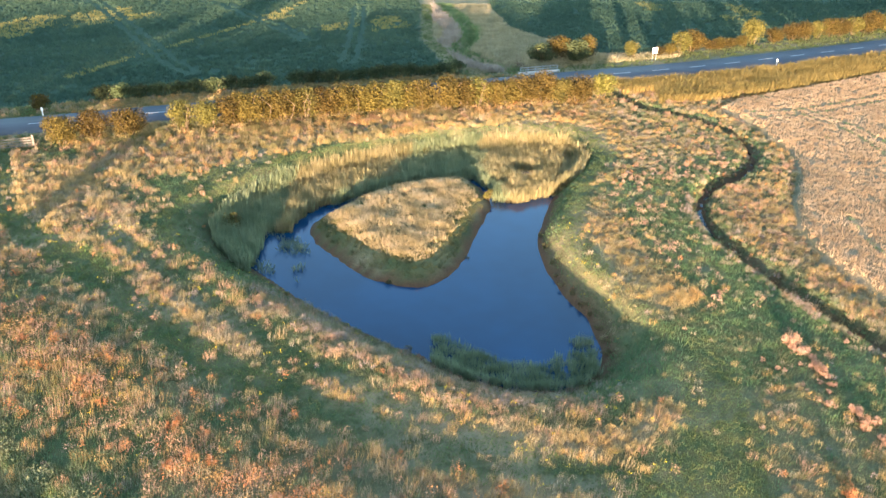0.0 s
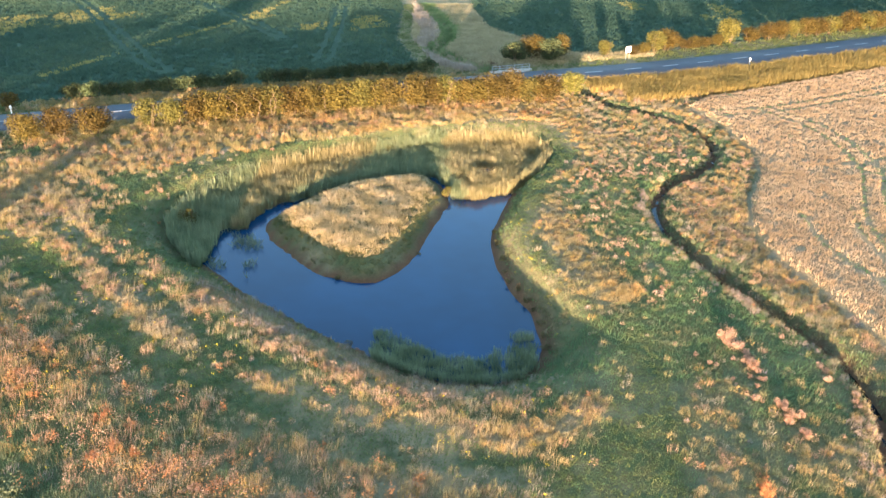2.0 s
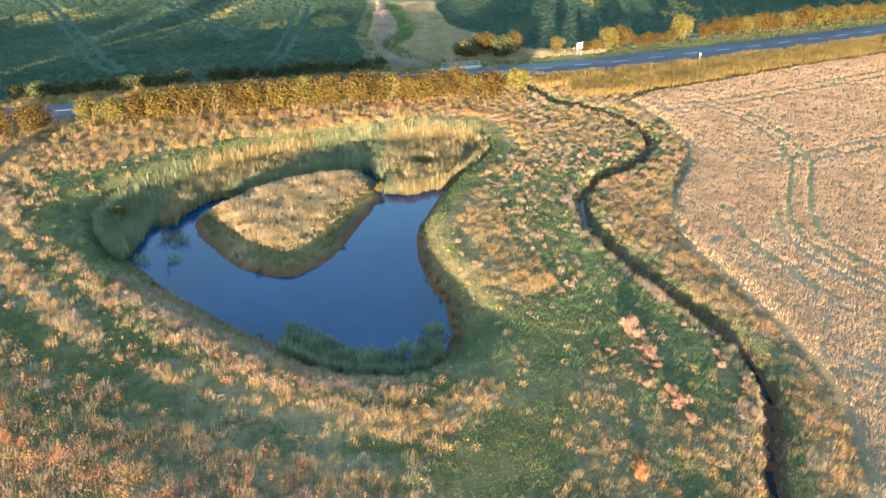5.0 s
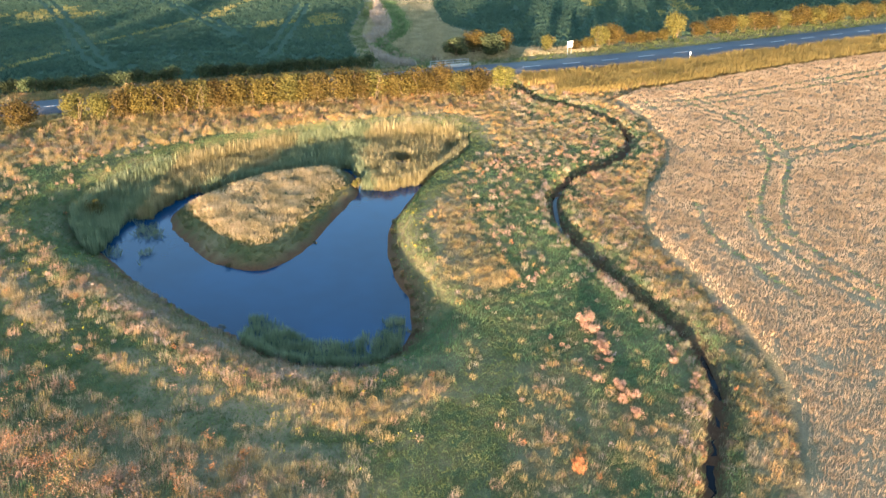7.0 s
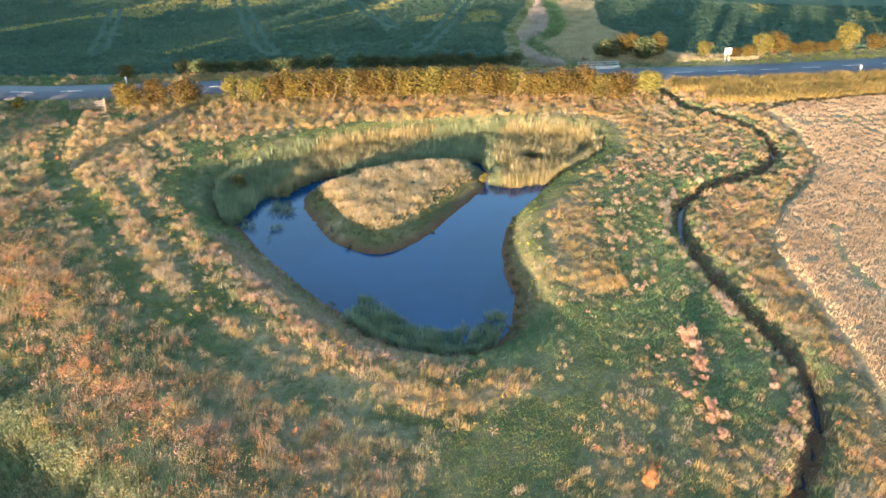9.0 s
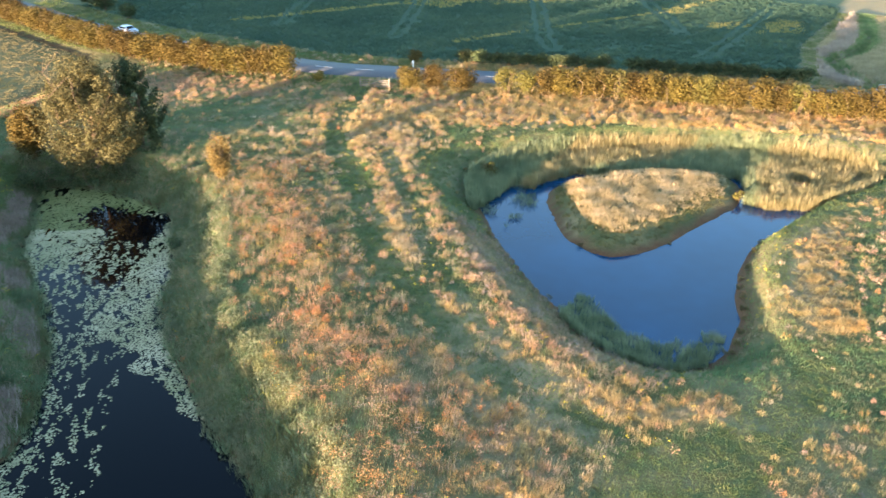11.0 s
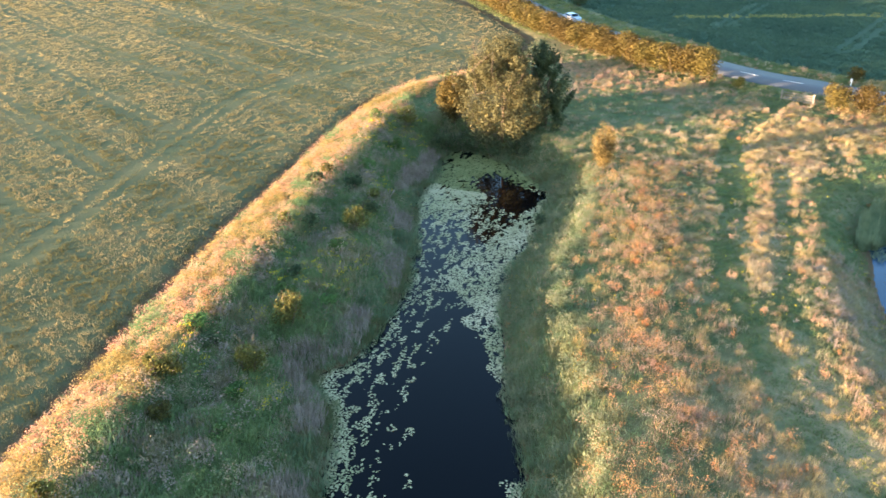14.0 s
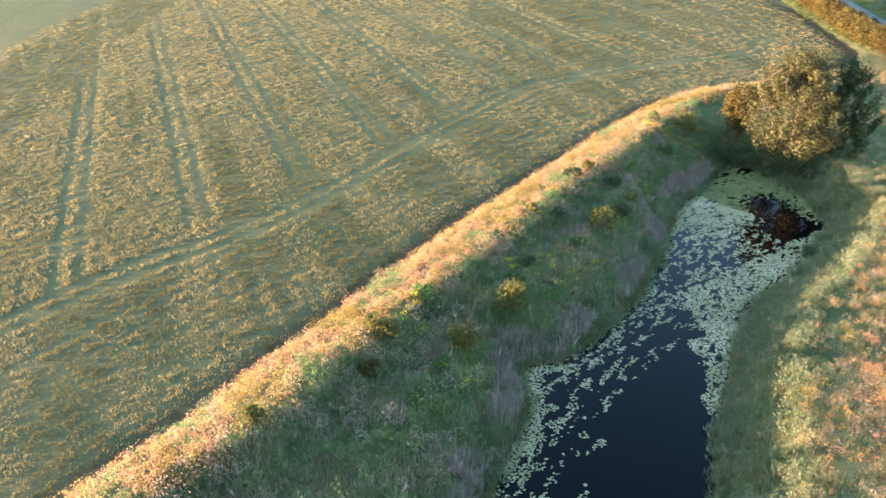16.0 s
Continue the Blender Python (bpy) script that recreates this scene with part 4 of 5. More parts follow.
# ---- grass and crops ----
def tone(x, y, size, seed):
    return value(x, y, size, seed, 3)


def meadow(x, y):
    """Where rough grass may stand: not in water, on roads, in crops."""
    return (at("pond", x, y) > 0.35) & (at("canal", x, y) > 0.2) & (at("ditch", x, y) > 0.45) & (at("wheat", x, y) > 0.45) & (at("beet", x, y) > 0.6) & (at("bean", x, y) > 0.5) & (at("road", x, y) > 3.3) & ~((y < 26) & (x > 6))


def low_grass(x, y):
    """1 on mown or trodden ways, 0 in tall grass."""
    p = at("pond", x, y)
    wide = 1.6 + 3.4 * ease(-x, 9, 14) * ease(y, 54, 60) * ease(y, 84, 78) + 1.2 * ease(x, 8, 10)
    ring = (1 - ease(p, wide, wide + 1.4)) * ease(p, -1, 0) * (0.2 + 0.8 * np.maximum(ease(-x, 9, 13), ease(y, 52, 58)))
    ring2 = (1 - ease(np.abs(p - 6.2), 0.7, 1.6)) * ease(-x, -2, 6)
    return np.maximum.reduce([1 - ease(at("mown", x, y), -0.1, 0.5), 0.95 * (1 - ease(at("gate", x, y), 0.8, 1.7)), 0.9 * (1 - ease(at("ringpath", x, y), 0.6, 1.2)), 0.85 * (1 - ease(at("bankpath", x, y), 0.4, 0.9)), 0.95 * ring, 0.3 * ring2])


def keep(x, y, p):
    return rng.random(len(x)) < p


# the sward: short blades everywhere, green to straw-coloured
x, y = scatter(-80, 46, 8, 110, 10.5)
ok = meadow(x, y) & (np.hypot(x - 12, y) > 22) & keep(x, y, np.where((y > 72) | (x < -46), 0.5, 1.0)) & ~((at("canal", x, y) < 6) & (at("ridge", x, y) < 9))
x, y = x[ok], y[ok]
low = low_grass(x, y)
sel = keep(x, y, 1.0 - 0.5 * low)
x, y, low = x[sel], y[sel], low[sel]
d = dryness(zones(x, y), x, y) + 0.14 * rng.normal(size=len(x)) - 0.5 * low
lane = (at("gate", x, y) + 1.6 * (value(x, y, 1.8, 321, 2) - 0.5) < 1.7) & (y < 64) | ((at("ringpath", x, y) < 0.9) & keep(x, y, 0.5))
d = np.where(lane, 9.0, d)
for mask, material, name, lab in ((lane, LANE, "lane_grass", "fresh green grass along the trodden lanes"), ((d > 0.62) & ~lane, SWARD, "dry_sward", "knee-high drying grass sward over the meadow"), ((d > 0.28) & (d <= 0.62), DULL, "dull_sward", "dull olive grass sward over the meadow"), (d <= 0.28, GREEN, "green_sward", "blue-green grass sward over the meadow")):
    xx, yy = x[mask], y[mask]
    stalks(name, xx, yy, at("z", xx, yy), 11, 0.36, (0.18 + 0.16 * tone(xx, yy, 1.2, 117)) * (1 - 0.45 * low[mask]), (0.014 + 0.00040 * yy) * np.where(yy > 72, 1.3, 1.0), 0.6, material, lab, "grass", "spike", 0.04, 0.16)

# clumps of tall grass, seed heads and docks, each a tuft of its own
x, y = scatter(-80, 46, 8, 110, 7.4)
ok = meadow(x, y) & keep(x, y, np.where(x < -46, 0.45, np.where(y > 76, 0.75, 1.0))) & ~((at("canal", x, y) < 6) & (at("ridge", x, y) < 9))
x, y = x[ok], y[ok]
q = zones(x, y)
d = dryness(q, x, y)
full = np.clip(0.16 + 0.84 * ease(d, 0.25, 0.80) + 0.30 * q["spoil"] + 0.4 * q["pond_bank"] + 0.3 * q["drift"] + 0.35 * q["edge"] + 0.4 * q["channel"] + 0.25 * q["yellow"], 0, 1)
full = np.clip(full + 0.5 * (at("ditch", x, y) < 1.5), 0, 1)
full *= (1 - 0.93 * low_grass(x, y)) * (1 - 0.75 * q["lawn"]) * (1 - 0.8 * q["rim"])
sel = keep(x, y, full)
x, y, d = x[sel], y[sel], d[sel]
q = {k: v[sel] for k, v in q.items()}
patch_ = lambda size, seed: np.exp(7.0 * (value(x, y, size, seed, 3) - 0.5))
weights = {
    "gold": (0.30 + 0.9 * q["north"] + 1.6 * q["west"] + 1.8 * q["crest"] + 1.2 * q["streak"] + 2.2 * q["east"] + 0.8 * q["far_bank"] + 0.25 * q["southeast"]) * (1 - 0.75 * q["channel"]),
    "orange": (0.03 + 0.9 * q["spoil"] + 0.5 * q["north"] + 0.35 * q["far_bank"] + 0.5 * q["east"] + 0.3 * q["southeast"] + 0.4 * q["crest"]) * patch_(2.2, 301),
    "tan": (0.40 + 0.7 * q["streak"] + 0.5 * q["far_bank"] + 0.5 * q["pond_bank"] + 0.3 * q["teal"] + 0.5 * q["lawn"]) * patch_(3.0, 303),
    "pink": (0.13 + 0.9 * q["spoil"] + 0.9 * q["pond_bank"] + 1.0 * q["peach"] + 0.25 * q["far_bank"] + 0.25 * q["streak"] + 0.3 * np.exp(-((y - 78 - 0.36 * (x + 40)) / 3.0) ** 2)) * patch_(2.0, 305),
    "salmon": (0.0 + 1.2 * q["drift"] + 0.16 * q["spoil"]) * patch_(1.4, 307),
    "mauve": (0.02 + 0.9 * q["edge"] + 0.9 * q["pond_bank"] + 0.12 * q["spoil"]) * patch_(1.6, 309),
    "rust": (0.012 + 0.42 * q["spoil"]) * patch_(1.2, 311),
    "yellow": (0.04 + 1.3 * q["north"] + 1.6 * q["yellow"] + 0.55 * q["southeast"] + 0.1 * q["lawn"]) * patch_(3.0, 313),
    "green": 0.50 * (1 - ease(d, 0.3, 0.8)) + 0.6 * q["spoil"] + 0.7 * q["teal"] + 0.5 * q["drift"],
    "olive": 0.30 * (1 - ease(d, 0.4, 0.9)) + 1.4 * q["channel"] + 1.0 * q["slope"] + 0.5 * q["southwest"] + 0.6 * q["pale"] + 0.3 * q["lawn"],
}
names = list(weights)
cum = np.cumsum(np.stack([weights[k] for k in names]), 0)
pick = (rng.random(len(x)) * cum[-1] > cum).sum(0)
LOOKS = {
    "gold": (GOLD, "tall_grass", "tall dry golden grass in tufts over the meadow", 0.50, 0.40), "orange": (ORANGE, "orange_grass", "orange-gold tall grass in tufts", 0.52, 0.42),
    "tan": (TAN, "tan_grass", "pale tan grass in tufts over the meadow", 0.44, 0.42), "pink": (PINK, "seed_grass", "pale pinkish grass gone to seed over the meadow", 0.50, 0.42),
    "salmon": (SALMON, "pink_seed_drift", "salmon-pink seed grass in loose drifts", 0.58, 0.45), "mauve": (MAUVE, "mauve_seed_heads", "greyish mauve seed heads beside the ditch and pond", 0.55, 0.42),
    "rust": (RUST, "dock_plants", "rust-red docks gone to seed along the bank", 0.62, 0.34), "yellow": (YELLOW, "yellow_grass", "yellow-green tall grass", 0.48, 0.44),
    "green": (GREEN, "green_herbs", "green herbs between the dry tufts", 0.32, 0.42), "olive": (OLIVE, "olive_grass", "grey-olive rough grass in tufts", 0.42, 0.42)}
for k, name_key in enumerate(names):
    material, name, lab, tall_, spread_ = LOOKS[name_key]
    m = pick == k
    xx, yy = x[m], y[m]
    big = (0.6 + 0.85 * rng.random(m.sum()) ** 1.5) * (1 + 0.4 * q["spoil"][m]) * np.where(xx > 9, 0.8, 1.0)
    if name_key in ("pink", "salmon", "rust", "mauve", "orange"):
        soft_ = rng.random(len(xx)) < np.where(name_key in ("salmon", "rust"), 1.0, 0.25 + 0.5 * q["spoil"][m])
        mounds(name + "_heads", xx[soft_], yy[soft_], at("z", xx[soft_], yy[soft_]), 46, 0.85 * spread_ * big[soft_], 0.95 * tall_ * big[soft_], 0.030 + 0.0004 * yy[soft_], material, lab, "grass")
        m[m] = ~soft_
        xx, yy, big = x[m], y[m], big[~soft_]
    stalks(name, xx, yy, at("z", xx, yy), 46, 0.78 * spread_ * big, tall_ * big * (0.75 + 0.5 * tone(xx, yy, 1.6, 107)) * np.where(q["pond_bank"][m] > 0.5, 0.8, 1.0), (0.008 + 0.00032 * yy) * np.where(yy > 72, 1.3, 1.0), 0.3, material, lab, "grass", "dome", 0.05, 0.14)

# short turf on the mown ways and round the pond
x, y = scatter(-60, 30, 10, 95, 26.0)
ok = meadow(x, y) & (at("pond", x, y) > 0.5) & (np.hypot(x - 12, y) > 22)
x, y = x[ok], y[ok]
sel = keep(x, y, np.clip(low_grass(x, y), 0, 1))
x, y = x[sel], y[sel]
stalks("short_turf", x, y, at("z", x, y), 5, 0.2, 0.08 + 0.12 * tone(x, y, 0.8, 111), 0.05, 0.8, TURF, "short green turf on mown ways", "grass", "spike", 0.02)

# stray yellow flowers
x, y = scatter(-45, 12, 18, 66, 0.6)
ok = meadow(x, y) & keep(x, y, ease(value(x, y, 5.0, 119), 0.50, 0.68) + 0.5 * blob(x, y, -24, 42, 5, 4))
x, y = x[ok], y[ok]
stalks("yellow_flowers", x, y, at("z", x, y) + 0.3, 5, 0.16, 0.09, 0.04, 0.5, FLOWER, "yellow ragwort flowers scattered in the grass", "flowers", "diamond")

# reeds round the pond
x, y = scatter(-20, 15, 42, 89, 22.0)
pd, isl = at("pond", x, y), at("island", x, y)
wet = (pd < 0.9) & (isl > 0.5)
hole = np.hypot((x - 8.2) / 1.3, (y - 80.0) / 1.5) > 1.0
bedline = np.where(x < -15.4, 58.0, np.where(x < -11.5, 66.0, np.where(x < 4.6, 66.5 + (x + 11.5) * 0.42 + 3, 73.2 + 0.45 * np.maximum(x - 7, 0))))
bed = wet & (y > bedline + 0.7 * (value(x, y, 1.5, 121) - 0.5)) & hole & ~((isl < 1.6) & (y < 72))
inner = (x < -14.6) | (isl < 1.5 + 1.2 * (value(x, y, 2.5, 123) - 0.5)) | ((x + 2.0 * value(x, y, 1.4, 127, 2) > -2.2 - (86 - y) * 0.25) & (x + 2.4 * value(x, y, 1.4, 128, 2) < 5.4))
green = bed & inner
near = wet & (pd < 0.25) & (x < 10.4) & (y < 49.5) & (x > -0.6) & (pd > -2.5 - 0.9 * value(x, y, 1.2, 125) + 0.9 * (x > 8)) & keep(x, y, 0.85)
for mask, material, name, lab, hh in ((bed & ~green, BROWNREED, "bulrushes", "dense browning bulrushes standing in the pond", 1.6), (green, REED, "reeds", "blue-green reeds standing in the pond", 1.55), (near, REED, "reeds", "green reeds along the pond's near bank", 0.95)):
    xx, yy = x[mask], y[mask]
    zz = np.maximum(at("z", xx, yy), POND_LEVEL - 0.3)
    stalks(name, xx, yy, zz, 17, 0.2, hh * (0.6 + 0.55 * tone(xx, yy, 0.8, 129) + 0.2 * rng.random(len(xx))), 0.042, 0.24, material, lab, "reeds", "brush", 0.1)
x, y = scatter(-17, -9, 57, 67, 9.0)
ok = (at("pond", x, y) < -0.2) & (at("island", x, y) > 1.2) & (x < -11.2) & keep(x, y, ease(value(x, y, 1.6, 131), 0.4, 0.7))
stalks("water_horsetail", x[ok], y[ok], np.full(ok.sum(), POND_LEVEL - 0.1), 5, 0.2, 0.6, 0.04, 0.8, REED, "sparse green stems standing out of the water", "reeds", "diamond")

# island: tall pale grass on top
x, y = scatter(-12, 5, 56, 80, 13.0)
ok = (at("island", x, y) < -1.5 - 0.5 * (y < 64) - 0.5 * (value(x, y, 1.2, 135) - 0.5))
x, y = x[ok], y[ok]
stalks("island_grass", x, y, at("z", x, y), 30, 0.32, (0.25 + 0.4 * tone(x, y, 1.2, 133)) * (0.55 + 0.45 * ease(-at("island", x, y), 1.6, 3.4)), 0.035, 0.45, ISLAND, "tall pale golden grass covering the island", "grass", "brush", 0.05)
x, y = scatter(-12, 5, 56, 80, 20.0)
d = at("island", x, y)
ok = (d < -0.75 - 0.5 * (value(x, y, 0.9, 137) - 0.5)) & (d > -2.8) & keep(x, y, 0.9)
x, y = x[ok], y[ok]
stalks("island_turf", x, y, at("z", x, y), 8, 0.2, 0.16 + 0.14 * tone(x, y, 0.8, 138), 0.04, 0.8, RIM, "short olive turf round the island's rim", "grass", "spike", 0.02)

# banks of the old channel
x, y = scatter(-62, 12, -10, 50, 14.0)
c = at("canal", x, y)
south = (at("ridge", x, y) < 17) & (at("ridge_side", x, y) < 0)
ok = (c > -0.5) & (at("beet", x, y) > 3.5) & (at("ridge", x, y) > 4.2) & (south | (c < 7))
x, y, c, south = x[ok], y[ok], c[ok], south[ok]
reedy = (c < np.where(south, 2.2, 5.4) + 2.0 * (value(x, y, 2.5, 147) - 0.5))
mauve = reedy & south & (tone(x, y, 3.0, 141) > 0.52) & (c > 0.5)
rim = reedy & ~mauve
wash = value(x, y, 1.6, 142, 2) + 0.05 * rng.normal(size=len(x))
for mask, material, name, lab in ((rim & (wash < 0.46), OLIVE, "bank_reeds", "grey-green reeds and herbs lining the channel"), (rim & (wash >= 0.46) & (wash < 0.62), BANKGREEN, "bank_sedge", "dull green sedge lining the channel"), (rim & (wash >= 0.62), DULL, "bank_rough", "dull dry grass lining the channel")):
    xx, yy = x[mask], y[mask]
    stalks(name, xx, yy, np.maximum(at("z", xx, yy), CANAL_LEVEL - 0.2), 15, 0.28, np.where(c[mask] > 3, 0.2 + 0.25 * tone(xx, yy, 1.2, 143), 0.25 + 0.7 * tone(xx, yy, 1.2, 143)), 0.034, 0.5, material, lab, "reeds", "brush", 0.1)
stalks("mauve_reeds", x[mauve], y[mauve], at("z", x[mauve], y[mauve]), 14, 0.26, 0.9, 0.045, 0.35, MAUVE, "mauve-brown seed heads of reeds along the shaded bank", "reeds", "brush", 0.1)
rest = (~reedy) & south
kind = 0.5 * value(x, y, 3.5, 145, 2) + 0.5 * value(x, y, 1.2, 146, 2) + 0.04 * rng.normal(size=len(x))
for mask, material, name, lab in ((rest & (kind < 0.53), LUSHGRASS, "bank_herbs", "tall green herbs on the shaded bank"), (rest & (kind >= 0.53) & (kind < 0.58), MAUVE, "bank_seed_heads", "mauve-brown dead stalks on the shaded bank"), (rest & (kind >= 0.58), SWARD, "bank_grass", "dull straw-coloured grass on the shaded bank")):
    xx, yy = x[mask], y[mask]
    stalks(name, xx, yy, at("z", xx, yy), 13, 0.34, 0.15 + 0.8 * tone(xx, yy, 1.1, 148), 0.045, 0.6, material, lab, "plant", "brush", 0.05)

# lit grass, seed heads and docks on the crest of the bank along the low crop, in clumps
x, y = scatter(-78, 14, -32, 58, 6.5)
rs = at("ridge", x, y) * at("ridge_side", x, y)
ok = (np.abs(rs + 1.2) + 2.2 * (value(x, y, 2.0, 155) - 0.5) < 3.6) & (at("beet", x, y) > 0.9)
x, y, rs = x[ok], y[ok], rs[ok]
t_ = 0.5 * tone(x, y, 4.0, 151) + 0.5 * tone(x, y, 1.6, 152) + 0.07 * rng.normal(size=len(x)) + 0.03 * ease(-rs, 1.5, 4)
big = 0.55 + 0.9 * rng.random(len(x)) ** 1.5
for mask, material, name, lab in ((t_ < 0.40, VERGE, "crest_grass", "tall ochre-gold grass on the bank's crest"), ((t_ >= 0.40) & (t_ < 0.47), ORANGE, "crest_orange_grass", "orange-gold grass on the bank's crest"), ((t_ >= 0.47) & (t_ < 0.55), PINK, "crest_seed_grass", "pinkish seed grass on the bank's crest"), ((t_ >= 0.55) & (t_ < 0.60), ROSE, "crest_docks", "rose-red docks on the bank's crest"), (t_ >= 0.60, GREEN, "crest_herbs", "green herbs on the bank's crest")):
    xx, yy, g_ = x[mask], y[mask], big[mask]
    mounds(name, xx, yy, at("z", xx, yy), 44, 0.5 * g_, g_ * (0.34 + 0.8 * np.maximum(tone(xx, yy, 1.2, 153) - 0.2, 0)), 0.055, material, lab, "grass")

# rounded clumps of herbs and dead stalks on the shaded bank and along the channel's other side
x, y = scatter(-62, 8, -12, 48, 1.5)
c, rs = at("canal", x, y), at("ridge", x, y) * at("ridge_side", x, y)
shaded = (rs < -3.6) & (rs > -17) & (c > 0.6)
other_side = (rs < -18) & (c > 0.2) & (c < 4.8)
ok = (shaded | (other_side & keep(x, y, 0.8))) & (at("beet", x, y) > 3)
x, y, c, shaded = x[ok], y[ok], c[ok], shaded[ok]
t_ = 0.55 * value(x, y, 4.0, 157, 2) + 0.45 * value(x, y, 1.4, 158, 2) + 0.05 * rng.normal(size=len(x))
big = 0.55 + 1.0 * rng.random(len(x)) ** 2
for mask, material, name, lab in ((shaded & (t_ < 0.47), LUSHGRASS, "herb_clumps", "rounded green herb clumps on the shaded bank"), (shaded & (t_ >= 0.47) & (t_ < 0.53), BANKGREEN, "nettle_clumps", "dull green nettle clumps on the shaded bank"), (shaded & (t_ >= 0.53) & (t_ < 0.58), TAN, "dead_grass_clumps", "straw-coloured dead grass on the shaded bank"), (shaded & (t_ >= 0.58), MAUVE, "dead_stalk_clumps", "mauve-brown dead stalks on the shaded bank"), (~shaded & (t_ < 0.53), OLIVE, "reed_clumps", "grey-olive reed clumps along the channel"), (~shaded & (t_ >= 0.53), DULL, "sedge_clumps", "pale olive sedge clumps along the channel")):
    xx, yy, g_ = x[mask], y[mask], big[mask]
    mounds(name, xx, yy, np.maximum(at("z", xx, yy), CANAL_LEVEL - 0.1), 75, 0.65 * g_, 0.95 * g_, 0.06, material, lab, "plant")

# verges of the road, and the waste strip along the far creek
x, y = scatter(-135, 110, 68, 165, 4.0)
rd = at("road", x, y)
verge = (rd > 3.4) & (rd < 8.5 + 5 * ((x > 26) & (at("road_side", x, y) < 0))) & (at("wheat", x, y) > 0.3) & (at("bean", x, y) > 0.3) & (at("beet", x, y) > 0.3)
golden = verge & (at("road_side", x, y) < 0) & (x > 22) & (rd > 3.8)
stalks("verge_grass", x[golden], y[golden], at("z", x[golden], y[golden]), 18, 0.35, 0.95, 0.09, 0.4, VERGE, "dense yellow-green grass on the road verge", "grass", "brush", 0.05)
other = verge & ~golden
stalks("verge_turf", x[other], y[other], at("z", x[other], y[other]), 6, 0.38, 0.3, 0.11, 0.6, TURF, "green grass on the road verge", "grass", "spike", 0.03)
x, y = scatter(-8, 34, 108, 168, 9.0)
rd, cr, bn = at("road", x, y), at("creek", x, y), at("bean", x, y)
west_ = x < np.interp(y, [113, 119.5, 126.5, 134, 143, 158, 175], [12, 4.8, 2.0, 3.8, 3.9, 1.0, -2.0])
pale = (at("road_side", x, y) > 0) & (rd > 6.0) & (bn > 0.2)
way = pale & west_ & (bn < 2.4)
gully = pale & (cr < 1.7 + 0.8 * (value(x, y, 2.0, 231) - 0.5)) & ~way
fluff = pale & west_ & ~way & ~gully & (cr < 4.5) & keep(x, y, 0.9)
waste = pale & ~(way | gully | fluff)
for mask, material, name, lab, hh in ((way, TURF, "mown_way", "short green grass of a way round the far field", 0.2), (gully, LUSHGRASS, "stream_herbs", "lush green herbs in the far stream's bed", 0.5), (fluff, PALEMAUVE, "stream_seed_grass", "pale mauve seed grass along the far stream", 0.8), (waste, WASTE, "waste_grass", "pale dry grass beside the far stream", 0.45)):
    xx, yy = x[mask], y[mask]
    stalks(name, xx, yy, at("z", xx, yy), 8, 0.4, hh * (0.6 + 0.8 * tone(xx, yy, 2.0, 233)), 0.10, 0.5, material, lab, "grass", "brush", 0.05)


# crops
def wheel_tracks(x, y, lines, half_gauge=0.9, half_width=0.28):
    """True where a tractor's two wheels ran along a line."""
    gone = np.zeros(len(x), bool)
    for ln in lines:
        d, _ = far(x, y, np.array(ln, float))
        gone |= np.abs(d - half_gauge) < half_width
    return gone


WHEAT_TRACKS = [spline([(30.9, 92.6), (36, 94), (42, 95.3), (55, 102), (69.4, 109.7), (100, 126)]), spline([(42, 95.3), (44.8, 90), (45.8, 84), (45.4, 76.3), (43, 70), (40.8, 64), (40.2, 58), (43, 51), (48, 44), (54, 38), (62, 20)]),
                spline([(45.4, 76), (48, 78.2), (56.2, 82), (80, 95), (110, 112)])]
x, y = scatter(28, 75, 25, 125, 15.5)
x2, y2 = scatter(75, 118, 70, 150, 6.0)
x, y = np.concatenate([x, x2]), np.concatenate([y, y2])
ok = (at("wheat", x, y) < -0.1) & keep(x, y, np.where(y > 78, 0.6, 1.0))
x, y = x[ok], y[ok]
ok = ~wheel_tracks(x, y, WHEAT_TRACKS, 0.9, 0.3) & ~((value(x, y, 4.0, 161) > 0.72) & keep(x, y, 0.5))
d, _ = far(x, y, spline([(34.8, 65.1), (34.5, 60), (35.6, 55), (38, 49)]))
d2, _ = far(x, y, spline([(38.5, 63.5), (38, 58), (39.5, 53), (44, 46)]))
ok &= (d > 0.35) & (d2 > 0.35)
x, y = x[ok], y[ok]
stalks("wheat_crop", x, y, at("z", x, y), 7, 0.24, 0.24 + 0.05 * tone(x, y, 1.5, 163), (0.018 + 0.0007 * y) * np.where(y > 78, 1.25, 1.0), 0.5, WHEAT, "ripe pale wheat standing in the field", "crop", "spike", 0.02, 0.1)
# weeds in the wheel tracks and thin places
x, y = scatter(28, 75, 25, 125, 9.0)
ok = (at("wheat", x, y) < -0.1)
x, y = x[ok], y[ok]
d, _ = far(x, y, spline([(34.9, 66.5), (34.3, 62), (34.7, 58), (36.2, 54), (38.5, 49)]))
d2, _ = far(x, y, spline([(39.7, 67.5), (38.7, 62.6), (38.7, 59), (40.5, 54), (44, 47)]))
thin = blob(x, y, 39.6, 60, 1.3, 3) + blob(x, y, 37.8, 51.5, 1.6, 1.2) + 0.6 * blob(x, y, 39.5, 101, 1.6, 2) + 0.5 * blob(x, y, 41, 86, 2.0, 1.0)
